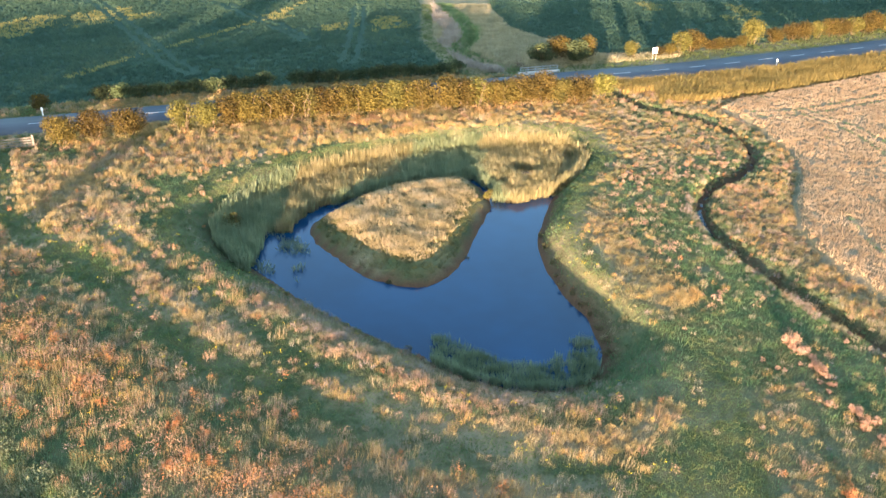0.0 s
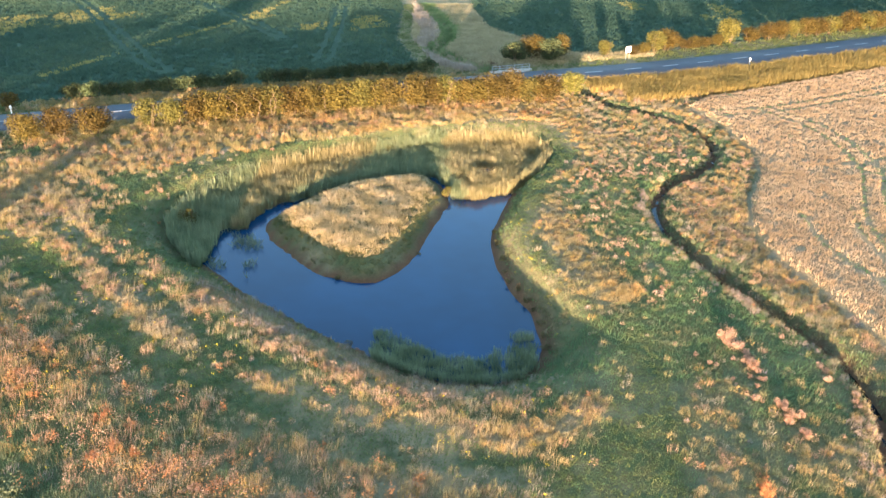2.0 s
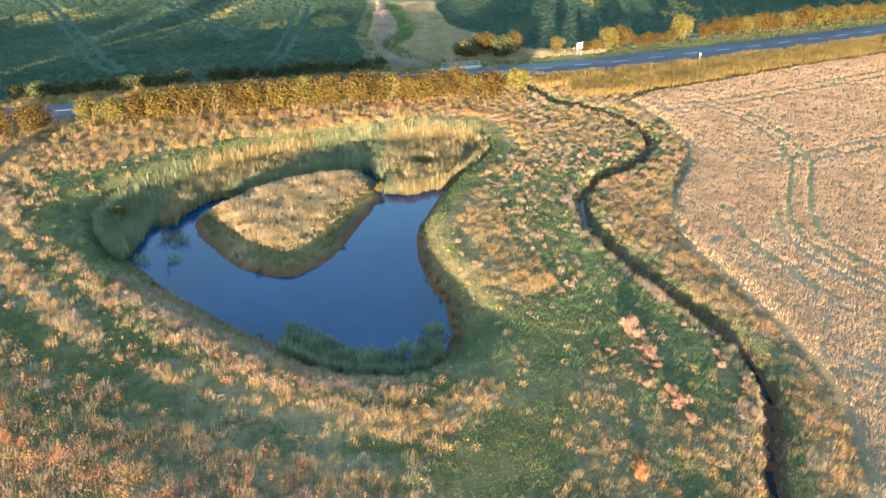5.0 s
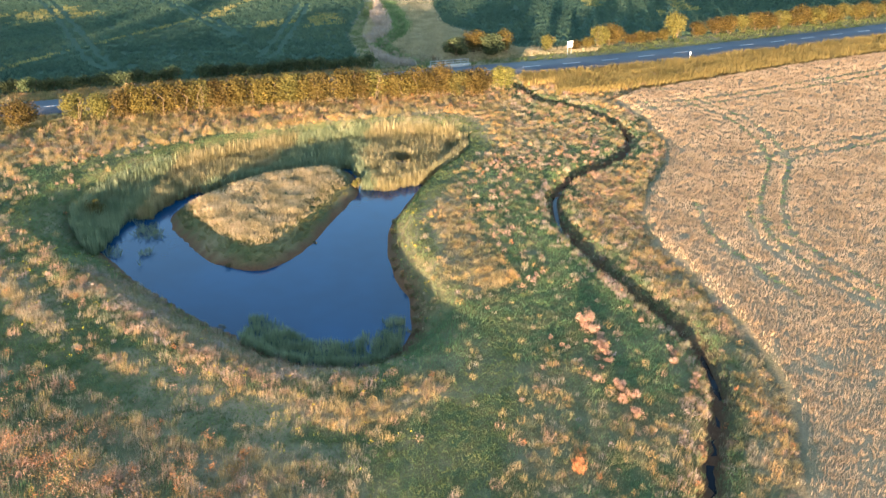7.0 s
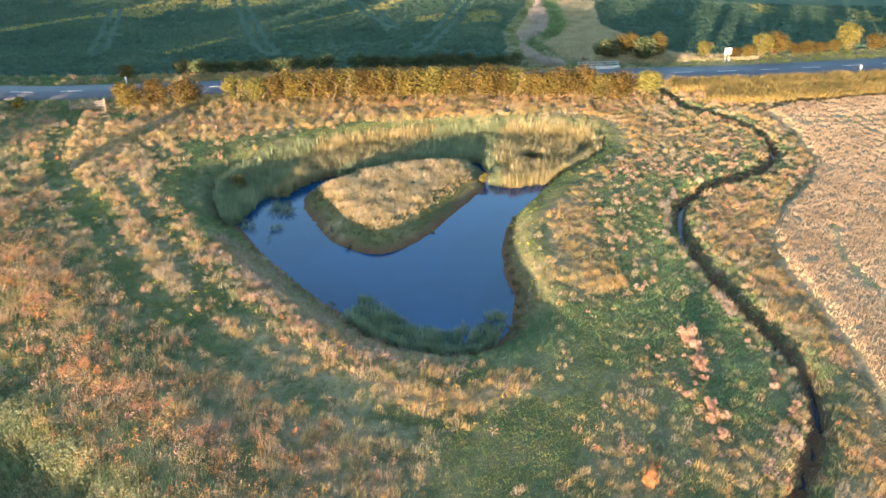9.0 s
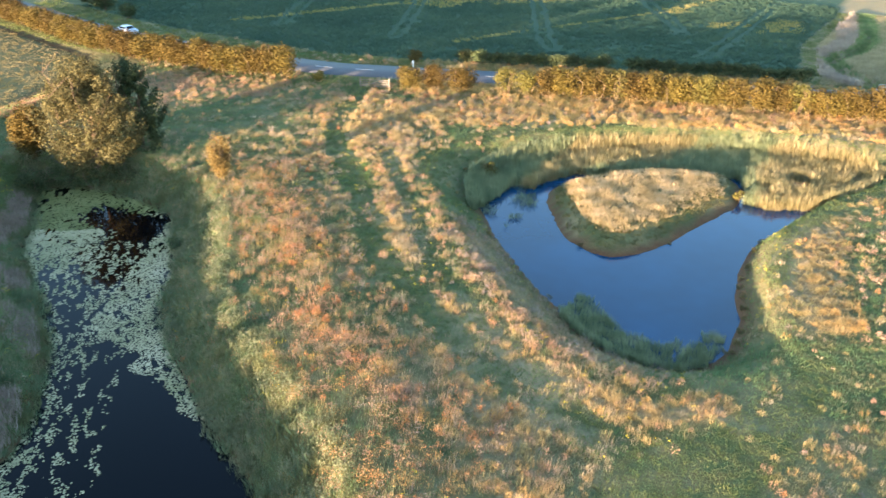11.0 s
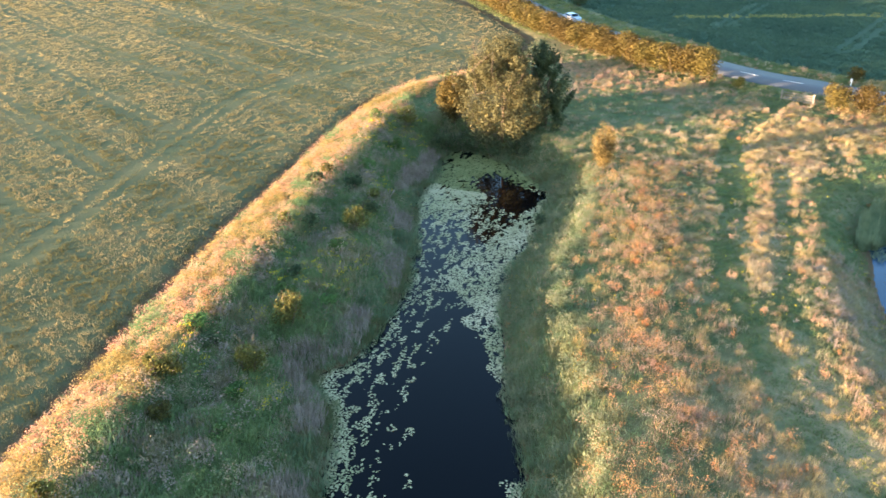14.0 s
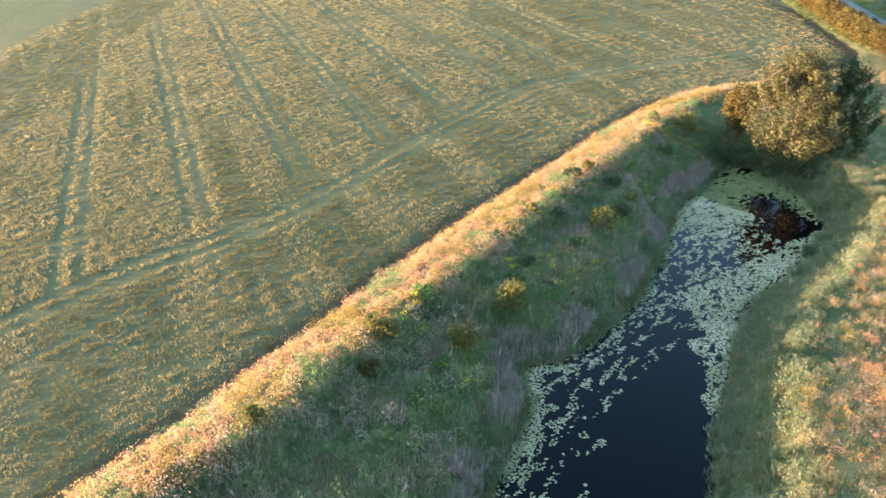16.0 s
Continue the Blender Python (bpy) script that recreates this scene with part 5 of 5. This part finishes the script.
ok = (wheel_tracks(x, y, WHEAT_TRACKS, 0.9, 0.22) & keep(x, y, 0.85)) | (d < 0.22) | (d2 < 0.22) | keep(x, y, 0.6 * ease(thin + 0.6 * (value(x, y, 0.9, 165, 2) - 0.5), 0.35, 0.6))
x, y = x[ok], y[ok]
stalks("track_weeds", x, y, at("z", x, y), 7, 0.14, 0.12 + 0.1 * tone(x, y, 1.0, 167), 0.03 + 0.0006 * y, 0.8, GREEN, "green weeds in the wheel tracks of the wheat", "crop", "spike", 0.02)

BEAN_TRACKS = [spline([(-100, 205), (-66, 163), (-40, 119.3), (-34, 111)]), spline([(-13.8, 118), (-14.5, 135), (-16.8, 164)]), spline([(-22, 133), (-30, 147), (-42, 165)]), spline([(-83, 104), (-84.5, 107), (-96, 126)]), spline([(-60, 106), (-62, 110.5), (-79, 141)])]
x, y = scatter(-125, 100, 88, 173, 2.6)
ok = at("bean", x, y) < -0.1
x, y = x[ok], y[ok]
ok = ~wheel_tracks(x, y, BEAN_TRACKS, 0.95, 0.55)
x, y = x[ok], y[ok]
# yellow strips and patches paint low sun falling on the beans
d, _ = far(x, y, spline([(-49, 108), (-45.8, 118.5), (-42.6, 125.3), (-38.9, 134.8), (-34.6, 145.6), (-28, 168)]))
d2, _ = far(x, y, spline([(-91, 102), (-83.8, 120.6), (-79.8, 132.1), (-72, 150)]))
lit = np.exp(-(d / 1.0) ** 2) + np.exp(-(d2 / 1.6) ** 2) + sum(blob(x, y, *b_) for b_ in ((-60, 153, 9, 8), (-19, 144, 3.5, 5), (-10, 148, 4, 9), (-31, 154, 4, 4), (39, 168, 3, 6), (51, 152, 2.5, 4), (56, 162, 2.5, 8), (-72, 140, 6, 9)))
sunny_ = ease(lit + 0.9 * (value(x, y, 3.0, 173) - 0.5), 0.45, 0.75) * ease(lit, 0.1, 0.3)
yellow_ = keep(x, y, 0.75 * sunny_)
bare = np.exp(-(far(x, y, spline([(-46, 168), (-42.7, 163.2), (-32.3, 148), (-22.1, 133.3)]))[0] / 0.7) ** 2)
gone_ = keep(x, y, 0.8 * bare)
for mask, material, name, lab in ((~yellow_ & ~gone_, BEAN, "bean_crop", "dense blue-green bean crop in rows"), (yellow_ & ~gone_, BEANSUNLIT, "sunlit_beans", "bean crop in strips coloured yellow as if sunlit")):
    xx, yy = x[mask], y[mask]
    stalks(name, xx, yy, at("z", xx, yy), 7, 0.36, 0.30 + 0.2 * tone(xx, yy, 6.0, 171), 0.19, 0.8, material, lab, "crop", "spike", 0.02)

BEET_TRACKS = [spline([(-100, 62), (-92.3, 56.4), (-88.5, 41.2), (-81, 24), (-67.9, 13.2), (-48.5, -0.3), (-38.3, -9.3), (-32.1, -16.9), (-20, -27)])]
x, y = scatter(-192, 5, -105, 80, 10.5)
ok = keep(x, y, np.clip((38 / (np.abs(x) + 4)) ** 1.4, 0.15, 1)) & (y > -75 - 0.2 * (x + 60))
x, y = x[ok], y[ok]
inside = at("beet", x, y)
ok = inside < -0.3
x, y, inside = x[ok], y[ok], inside[ok]
# drilled rows and tramlines run one way, up to a headland along the bank
across = (y - 0.285 * (x + 160) + 57) * 0.962
along_ = (x + 0.285 * y) * 0.962
tram = np.abs(np.mod(across + 5.3, 10.6) - 5.3)
rows_zone = inside < -17 - 5 * value(x, y, 9.0, 183, 2)
ok = ~wheel_tracks(x, y, BEET_TRACKS, 0.95, 0.55) & ~(rows_zone & (np.abs(tram - 0.9) < 0.45)) & ~((inside > -13.6) & (inside < -12.8) & keep(x, y, 0.6)) & ~(~rows_zone & (np.sin(inside * 4.2 + 2.0 * value(x, y, 12.0, 187)) > 0.35) & keep(x, y, 0.55))
# the blob yellows the crop to paint a sunlit patch by the road
streak = 0.7 * value(along_ / 30.0, across, 1.9, 185, 2) + 0.3 * value(x, y, 7.0, 186) + 0.26 * blob(x, y, -100, 62, 12, 9) + 0.10 * ease(-x, 95, 150) * (y < 20)
thin = streak + 0.055 * rng.normal(size=len(x)) + np.where(rows_zone, 0.02 + 0.14 * ease(-y, -12, 20) + 0.06 * ease(-x, 70, 120) * ease(-y, -30, 0) - 0.07 * ease(y, 15, 40), 0.10 * np.exp(-((inside + 2.5) / 3.0) ** 2) - 0.03) > 0.52
for mask, material, name, lab, hh in ((ok & ~thin, BEET, "low_crop", "low green crop in drilled rows", 0.17), (ok & thin, BEETDRYLIT, "yellowing_and_sunlit_crop", "yellowing low crop in drilled rows, with a sunlit patch coloured in", 0.17)):
    xx, yy = x[mask], y[mask]
    stalks(name, xx, yy, at("z", xx, yy), 7, 0.2 + 0.002 * np.abs(xx), hh + 0.05 * tone(xx, yy, 1.5, 181), 0.030 + 0.0008 * np.abs(xx), 0.8, material, lab, "crop", "spike", 0.02)

# floating leaves on the old channel: a solid mat along one bank, scattered pads along the other, algae at the closed end
RIGHT_BANK = spline([(-42.7, 43.8), (-38.8, 43), (-34.4, 39.5), (-29.9, 35.8), (-26.4, 31.6), (-21.9, 28.5), (-18.6, 26.7), (-14, 24.5), (-10.6, 23), (-3.8, 19.7)], False, 5)
LEFT_BANK = spline([(-54.8, 40), (-48.1, 34.8), (-38.5, 28.6), (-31.6, 25.1), (-26.6, 21.9), (-23.7, 19.2), (-20.9, 16.4), (-19.6, 13), (-15.8, 12.9), (-11.6, 11.1), (-3, 7)], False, 5)
x, y = scatter(-56, -2, 6, 45, 120.0)
c = at("canal", x, y)
ok = c < -0.1
x, y, c = x[ok], y[ok], c[ok]
dr, _ = far(x, y, RIGHT_BANK)
dl, _ = far(x, y, LEFT_BANK)
fine, mid = value(0.8 * x - 0.6 * y, 2.2 * (0.6 * x + 0.8 * y), 0.75, 192, 3), value(x, y, 2.4, 191, 3)
width = np.interp(x, [-37, -32, -27, -23, -19, -15, -12], [1.5, 4.2, 5.2, 2.6, 1.3, 0.5, 0.0])
mat_right = ease(width - dr + 3.0 * (mid - 0.5), -0.2, 0.4) * ease(fine, 0.28, 0.40) * (x > -38)
wide_ = np.interp(dl, [0, 3, 6, 10], [0.48, 0.44, 0.30, 0.2])
slim_ = np.interp(dl, [0, 1.2, 2.0, 3.5, 5.5], [0.85, 0.55, 0.38, 0.15, 0.0])
dens = slim_ + (wide_ - slim_) * ease(-x, 21, 29)
thr = 0.70 - 0.34 * dens + 0.25 * (mid - 0.5)
pads = ease(fine, thr - 0.03, thr + 0.04) * (dens > 0.03) * 0.55
edge_mat = ease(1.3 - dl + 1.2 * (mid - 0.5), 0.0, 0.4) * ease(-x, 8, 11) * (x > -20)
hole = ease(blob(x, y, -41.0, 39.9, 4.8, 2.2) + 0.8 * (mid - 0.5) + 0.9 * (fine - 0.5), 0.38, 0.44)
end = ease(-x + 2.0 * (mid - 0.5), 39, 43)
film = blob(x, y, -43.5, 33.6, 4.5, 2.0) * ease(fine, 0.30, 0.38)
p_ = np.maximum.reduce([mat_right, pads * (1 - end), edge_mat, film, 0.92 * end * ease(fine + 0.5 * (mid - 0.5), 0.30, 0.42)]) * (1 - hole)
ok = keep(x, y, np.clip(p_, 0, 0.95))
olive_ = ok & (end > 0.5) & (film < 0.4) & (y > 0.95 * x + 78)
for mask, material, name, lab in ((ok & ~olive_, LILY, "floating_leaves", "pale green water-lily leaves floating on the channel"), (olive_, ALGAE, "floating_algae", "olive algae mat on the channel's closed end")):
    xx, yy = x[mask], y[mask]
    n = len(xx)
    s = rng.uniform(0.035, 0.085, n) * (1 + 0.5 * ease(-xx, 28, 42))
    ang = rng.uniform(0, 6.28, n)[:, None] + np.arange(6) * np.pi / 3
    V = np.stack([xx[:, None] + np.cos(ang) * s[:, None] * rng.uniform(0.7, 1.3, (n, 6)), yy[:, None] + np.sin(ang) * s[:, None] * rng.uniform(0.7, 1.3, (n, 6)), np.broadcast_to(CANAL_LEVEL + 0.012 + rng.uniform(0, 0.02, (n, 1)), (n, 6))], -1).reshape(-1, 3)
    tagged(new(name, mesh_of(name, V, np.arange(n * 6).reshape(-1, 6), material)), lab, "water plants", kind="stuff")


# ---- single tufts, sign, posts, bridge, gate, car ----
def tuft(material, label, seed):
    r = np.random.default_rng(seed)
    pts, nrm = [], []
    for k in range(7):          # a few rounded heads of fine fluff on leaning stems
        a, q = r.uniform(0, 6.28), 0.55 * math.sqrt(r.random())
        c, rad = np.array([math.cos(a) * q, math.sin(a) * q, r.uniform(0.4, 0.75)]), np.array([0.26, 0.26, 0.32]) * r.uniform(0.7, 1.2)
        d = r.normal(0, 1, (70, 3))
        d /= np.linalg.norm(d, axis=1)[:, None]
        pts.append(c + d * rad * r.uniform(0.4, 1.1, (70, 1)))
        nrm.append(d)
    p, d = np.vstack(pts), np.vstack(nrm)
    p[:, 2] = np.maximum(p[:, 2], 0.02)
    V, f = leaves(p, d, 0.085, seed)
    n = 110
    a, q = r.uniform(0, 6.28, n), 0.6 * np.sqrt(r.random(n))
    bx, by, w = np.cos(a) * q * 0.7, np.sin(a) * q * 0.7, 0.012
    S = np.stack([np.stack([bx - w, by, np.full(n, -0.08)], 1), np.stack([bx + w, by, np.full(n, -0.08)], 1), np.stack([np.cos(a) * q, np.sin(a) * q, r.uniform(0.4, 1.0, n)], 1)], 1).reshape(-1, 3)
    V, f = np.vstack([V, S]), np.vstack([f, np.arange(n * 3).reshape(-1, 3) + len(V)])
    ob = new("grass_tuft", mesh_of("grass_tuft", V, f, material))
    return tagged(ob, label, "plant", "pink seed tufts")


tuft_a = put(tuft(SALMON, "fluffy pale pink willowherb clump gone to seed", 1), 22.8, 46.0)
tuft_b = put(tuft(RUST, "rust-red dock clump in the rough grass", 2), 20.6, 31.6, 0.0, 0.75)
r = random.Random(9)
for x, y, s in ((23.0, 45.0, 1.1), (23.4, 44.1, 1.0), (23.3, 43.2, 0.8), (23.7, 42.3, 1.0), (23.2, 40.9, 0.5), (23.5, 38.6, 0.9), (24.1, 37.5, 1.1), (24.3, 36.7, 0.9), (27.2, 33.3, 0.9), (20.9, 43.4, 0.5), (21.6, 41.0, 0.4),
                (27.4, 46.6, 0.6), (28.2, 42.2, 0.7), (28.5, 39.8, 0.7), (28.0, 38.6, 0.5), (-7.6, 30.6, 0.7), (-3.0, 30.2, 0.6), (-0.4, 26.0, 0.5)):
    for k in range(3):
        g = s * r.uniform(0.35, 0.8)
        plant(tuft_a, x + r.gauss(0, 0.42), y + r.gauss(0, 0.5), r.uniform(0, 6.28), g, g * r.uniform(0.75, 1.15))
for x, y, s in ((20.0, 31.2, 0.7), (21.6, 31.9, 0.5), (-24.0, 42.0, 0.9), (-21.6, 40.4, 1.0), (-18.8, 38.0, 0.9), (-16.0, 36.4, 1.0), (-13.0, 35.0, 1.1), (-11.6, 34.2, 1.0), (-27.4, 45.6, 0.9), (-22.0, 65.4, 0.5), (-26.5, 85.0, 0.7), (-10.0, 91.0, 0.7)):
    for k in range(2):
        g = s * r.uniform(0.35, 0.65)
        plant(tuft_b, x + r.gauss(0, 1.1), y + r.gauss(0, 1.1), r.uniform(0, 6.28), g, g * r.uniform(0.7, 0.95))


def road_sign():
    ob = new("road_sign")
    bm = bmesh.new()
    box(bm, 0, 0, 1.75, 1.25, 0.03, 1.0, 0.012)
    panel = part("panel", bm, WHITE, ob, "plain white sign panel")
    bm = bmesh.new()
    for z in (1.45, 2.05):
        box(bm, 0, 0.03, z, 1.1, 0.025, 0.05)
    part("back_rail", bm, STEEL, panel)
    for dx in (-0.4, 0.4):
        bm = bmesh.new()
        tube(bm, (dx, 0.06, -0.4), (dx, 0.06, 2.2), 0.04, 0.04, 8)
        part("post", bm, STEEL, ob)
    ob.matrix_basis = Matrix.Translation((29.8, 119.4, ground_z(29.8, 119.4))) @ Matrix.Rotation(0.55, 4, 'Z') @ Matrix.Diagonal((0.8, 0.8, 0.85, 1))
    tagged(ob, "white road sign panel on two grey posts beside the road", "sign")


def marker_post(x, y, turn):
    ob = new("marker_post")
    bm = bmesh.new()
    box(bm, 0, 0, 0.35, 0.12, 0.05, 1.3, 0.015)
    part("post", bm, WHITE, ob)
    bm = bmesh.new()
    box(bm, 0, -0.045, 0.78, 0.26, 0.03, 0.26, 0.01)
    part("plate", bm, WHITE, ob, "small white plate")
    ob.matrix_basis = Matrix.Translation((x, y, ground_z(x, y))) @ Matrix.Rotation(turn, 4, 'Z')
    return tagged(ob, "short white marker post on the road verge", "post")


def bridge():
    """Parapet of a small road bridge: a concrete kerb with a steel rail on posts, on both sides of the stream."""
    ob = new("bridge_parapet")
    bm = bmesh.new()
    box(bm, 0, 0, 0.1, 7.6, 0.45, 0.7, 0.04)
    part("kerb", bm, CONCRETE, ob)
    for k in range(6):
        bm = bmesh.new()
        tube(bm, (-3.4 + 1.36 * k, 0, 0.4), (-3.4 + 1.36 * k, 0, 1.35), 0.045, 0.045, 8)
        part("post", bm, STEEL, ob)
    for z in (0.85, 1.3):
        bm = bmesh.new()
        tube(bm, (-3.5, 0, z), (3.5, 0, z), 0.04, 0.04, 8)
        part("rail", bm, STEEL, ob)
    ob.matrix_basis = Matrix.Translation((12.6, 111.9, 0.0)) @ Matrix.Rotation(0.34, 4, 'Z') @ Matrix.Diagonal((0.8, 0.8, 0.7, 1))
    tagged(ob, "grey steel railing on a concrete bridge parapet", "railing")


def field_gate():
    ob = new("field_gate")
    for dx in (-1.9, 1.9):
        bm = bmesh.new()
        box(bm, dx, 0, 0.5, 0.16, 0.16, 1.6, 0.02)
        part("gate_post", bm, TIMBER, ob)
    for k in range(4):
        bm = bmesh.new()
        box(bm, 0, 0, 0.25 + 0.26 * k, 3.6, 0.05, 0.10, 0.01)
        part("bar", bm, TIMBER, ob)
    bm = bmesh.new()
    tube(bm, (-1.75, 0.05, 0.25), (1.75, 0.05, 1.05), 0.035, 0.035, 6)
    part("brace", bm, TIMBER, ob)
    ob.matrix_basis = Matrix.Translation((-43.6, 80.0, ground_z(-43.6, 80.0))) @ Matrix.Rotation(0.38, 4, 'Z')
    tagged(ob, "weathered grey timber field gate beside the hedge", "gate")


CARPAINT = plain("pale_car_paint", (0.36, 0.39, 0.44), 0.25, 0.5, 0, 0.08)
GLASS = plain("dark_car_glass", (0.02, 0.025, 0.03), 0.08, 0.6, 0, 0.1)
RUBBER = plain("tyre_rubber", (0.025, 0.025, 0.025), 0.8, 0.2)
RED = plain("tail_lamp_red", (0.35, 0.02, 0.02), 0.3, 0.5)


def car():
    ob = new("car")
    side = [(-2.1, 0.35), (-2.12, 0.75), (-1.95, 0.98), (-1.25, 1.05), (-0.62, 1.46), (0.9, 1.48), (1.75, 1.05), (2.08, 0.95), (2.12, 0.4)]
    bm = bmesh.new()
    rings = []
    for yy, sc in ((-0.86, 0.97), (-0.8, 1.0), (0.8, 1.0), (0.86, 0.97)):
        rings.append([bm.verts.new((x * sc, yy * (0.82 if z > 1.2 else 1.0), 0.35 + (z - 0.35) * sc)) for x, z in side])
    for a, b in zip(rings, rings[1:]):
        for k in range(len(side)):
            bm.faces.new((a[k], a[(k + 1) % len(side)], b[(k + 1) % len(side)], b[k]))
    bm.faces.new(rings[0])
    bm.faces.new(rings[-1])
    bmesh.ops.recalc_face_normals(bm, faces=bm.faces)
    body = part("body", bm, CARPAINT, ob)
    for x0, x1, nm in ((-1.22, -0.66, "windscreen"), (0.95, 1.68, "rear_window")):
        z0, z1 = (1.08, 1.44) if x0 < 0 else (1.44, 1.1)
        bm = bmesh.new()
        vs = [bm.verts.new(p) for p in ((x0, -0.66, z0 + 0.03), (x0, 0.66, z0 + 0.03), (x1, 0.6, z1 + 0.03), (x1, -0.6, z1 + 0.03))]
        bm.faces.new(vs)
        bmesh.ops.solidify(bm, geom=bm.faces[:], thickness=0.02)
        part(nm, bm, GLASS, body)
    for sy in (-1, 1):
        bm = bmesh.new()
        box(bm, 0.1, sy * 0.76, 1.24, 1.7, 0.1, 0.26, 0.02)
        part("side_window", bm, GLASS, body)
        bm = bmesh.new()
        box(bm, 2.08, sy * 0.62, 0.82, 0.06, 0.26, 0.14, 0.01)
        part("tail_lamp", bm, RED, body)
        bm = bmesh.new()
        box(bm, -2.08, sy * 0.6, 0.72, 0.08, 0.3, 0.13, 0.01)
        part("headlight", bm, WHITE, body)
        for x in (-1.32, 1.3):
            bm = bmesh.new()
            tube(bm, (x, sy * 0.66, 0.32), (x, sy * 0.88, 0.32), 0.32, 0.32, 16)
            wheel = part("wheel", bm, RUBBER, ob)
            bm = bmesh.new()
            tube(bm, (x, sy * 0.87, 0.32), (x, sy * 0.895, 0.32), 0.2, 0.19, 12)
            part("rim", bm, STEEL, wheel)
    ob.matrix_basis = Matrix.Translation((-96.0, 83.0, 0.23)) @ Matrix.Rotation(3.10, 4, 'Z') @ Matrix.Diagonal((0.92, 0.92, 0.92, 1))
    tagged(ob, "pale silver-blue car on the country road", "car")


tussock = put(tuft(RUSH, "dark rush tussock at the pond's edge", 5), 8.6, 63.0, 0.4, 0.5)
tagged(tussock, "", "plant", "rush tussocks")
for x, y, s in ((8.5, 66.0, 0.7), (8.9, 60.2, 0.8), (9.0, 58.6, 0.6), (9.3, 57.0, 0.8), (9.9, 55.2, 0.7), (10.4, 53.4, 0.8), (10.8, 52.2, 0.6), (11.2, 50.6, 0.8), (11.3, 49.0, 0.7), (11.2, 47.6, 0.9), (-4.2, 56.8, 0.8), (2.0, 61.9, 0.5), (-2.3, 47.7, 0.9), (-11.8, 55.2, 0.6)):
    plant(tussock, x, y + r.uniform(-0.4, 0.4), r.uniform(0, 6.28), s * r.uniform(0.55, 0.9), s * 0.5)
x, y = scatter(-60, -14, 2, 40, 2.4)
ok = (at("ridge", x, y) * at("ridge_side", x, y) < -3.5) & (at("canal", x, y) > 1.8) & (at("ridge", x, y) < 12) & keep(x, y, ease(value(x, y, 3.0, 201), 0.52, 0.66))
stalks("ragwort", x[ok], y[ok], at("z", x[ok], y[ok]) + 0.55, 9, 0.26, 0.13, 0.05, 0.5, FLOWER, "yellow ragwort heads on the shaded bank", "flowers", "diamond")

road_sign()
first_post = marker_post(46.6, 119.0 - 1.6, 0.42)
for x, y in ((-45.2, 90.6),):
    copy_thing(first_post, Matrix.Translation((x, y, ground_z(x, y))) @ Matrix.Rotation(0.35, 4, 'Z'))
bridge()
field_gate()
car()
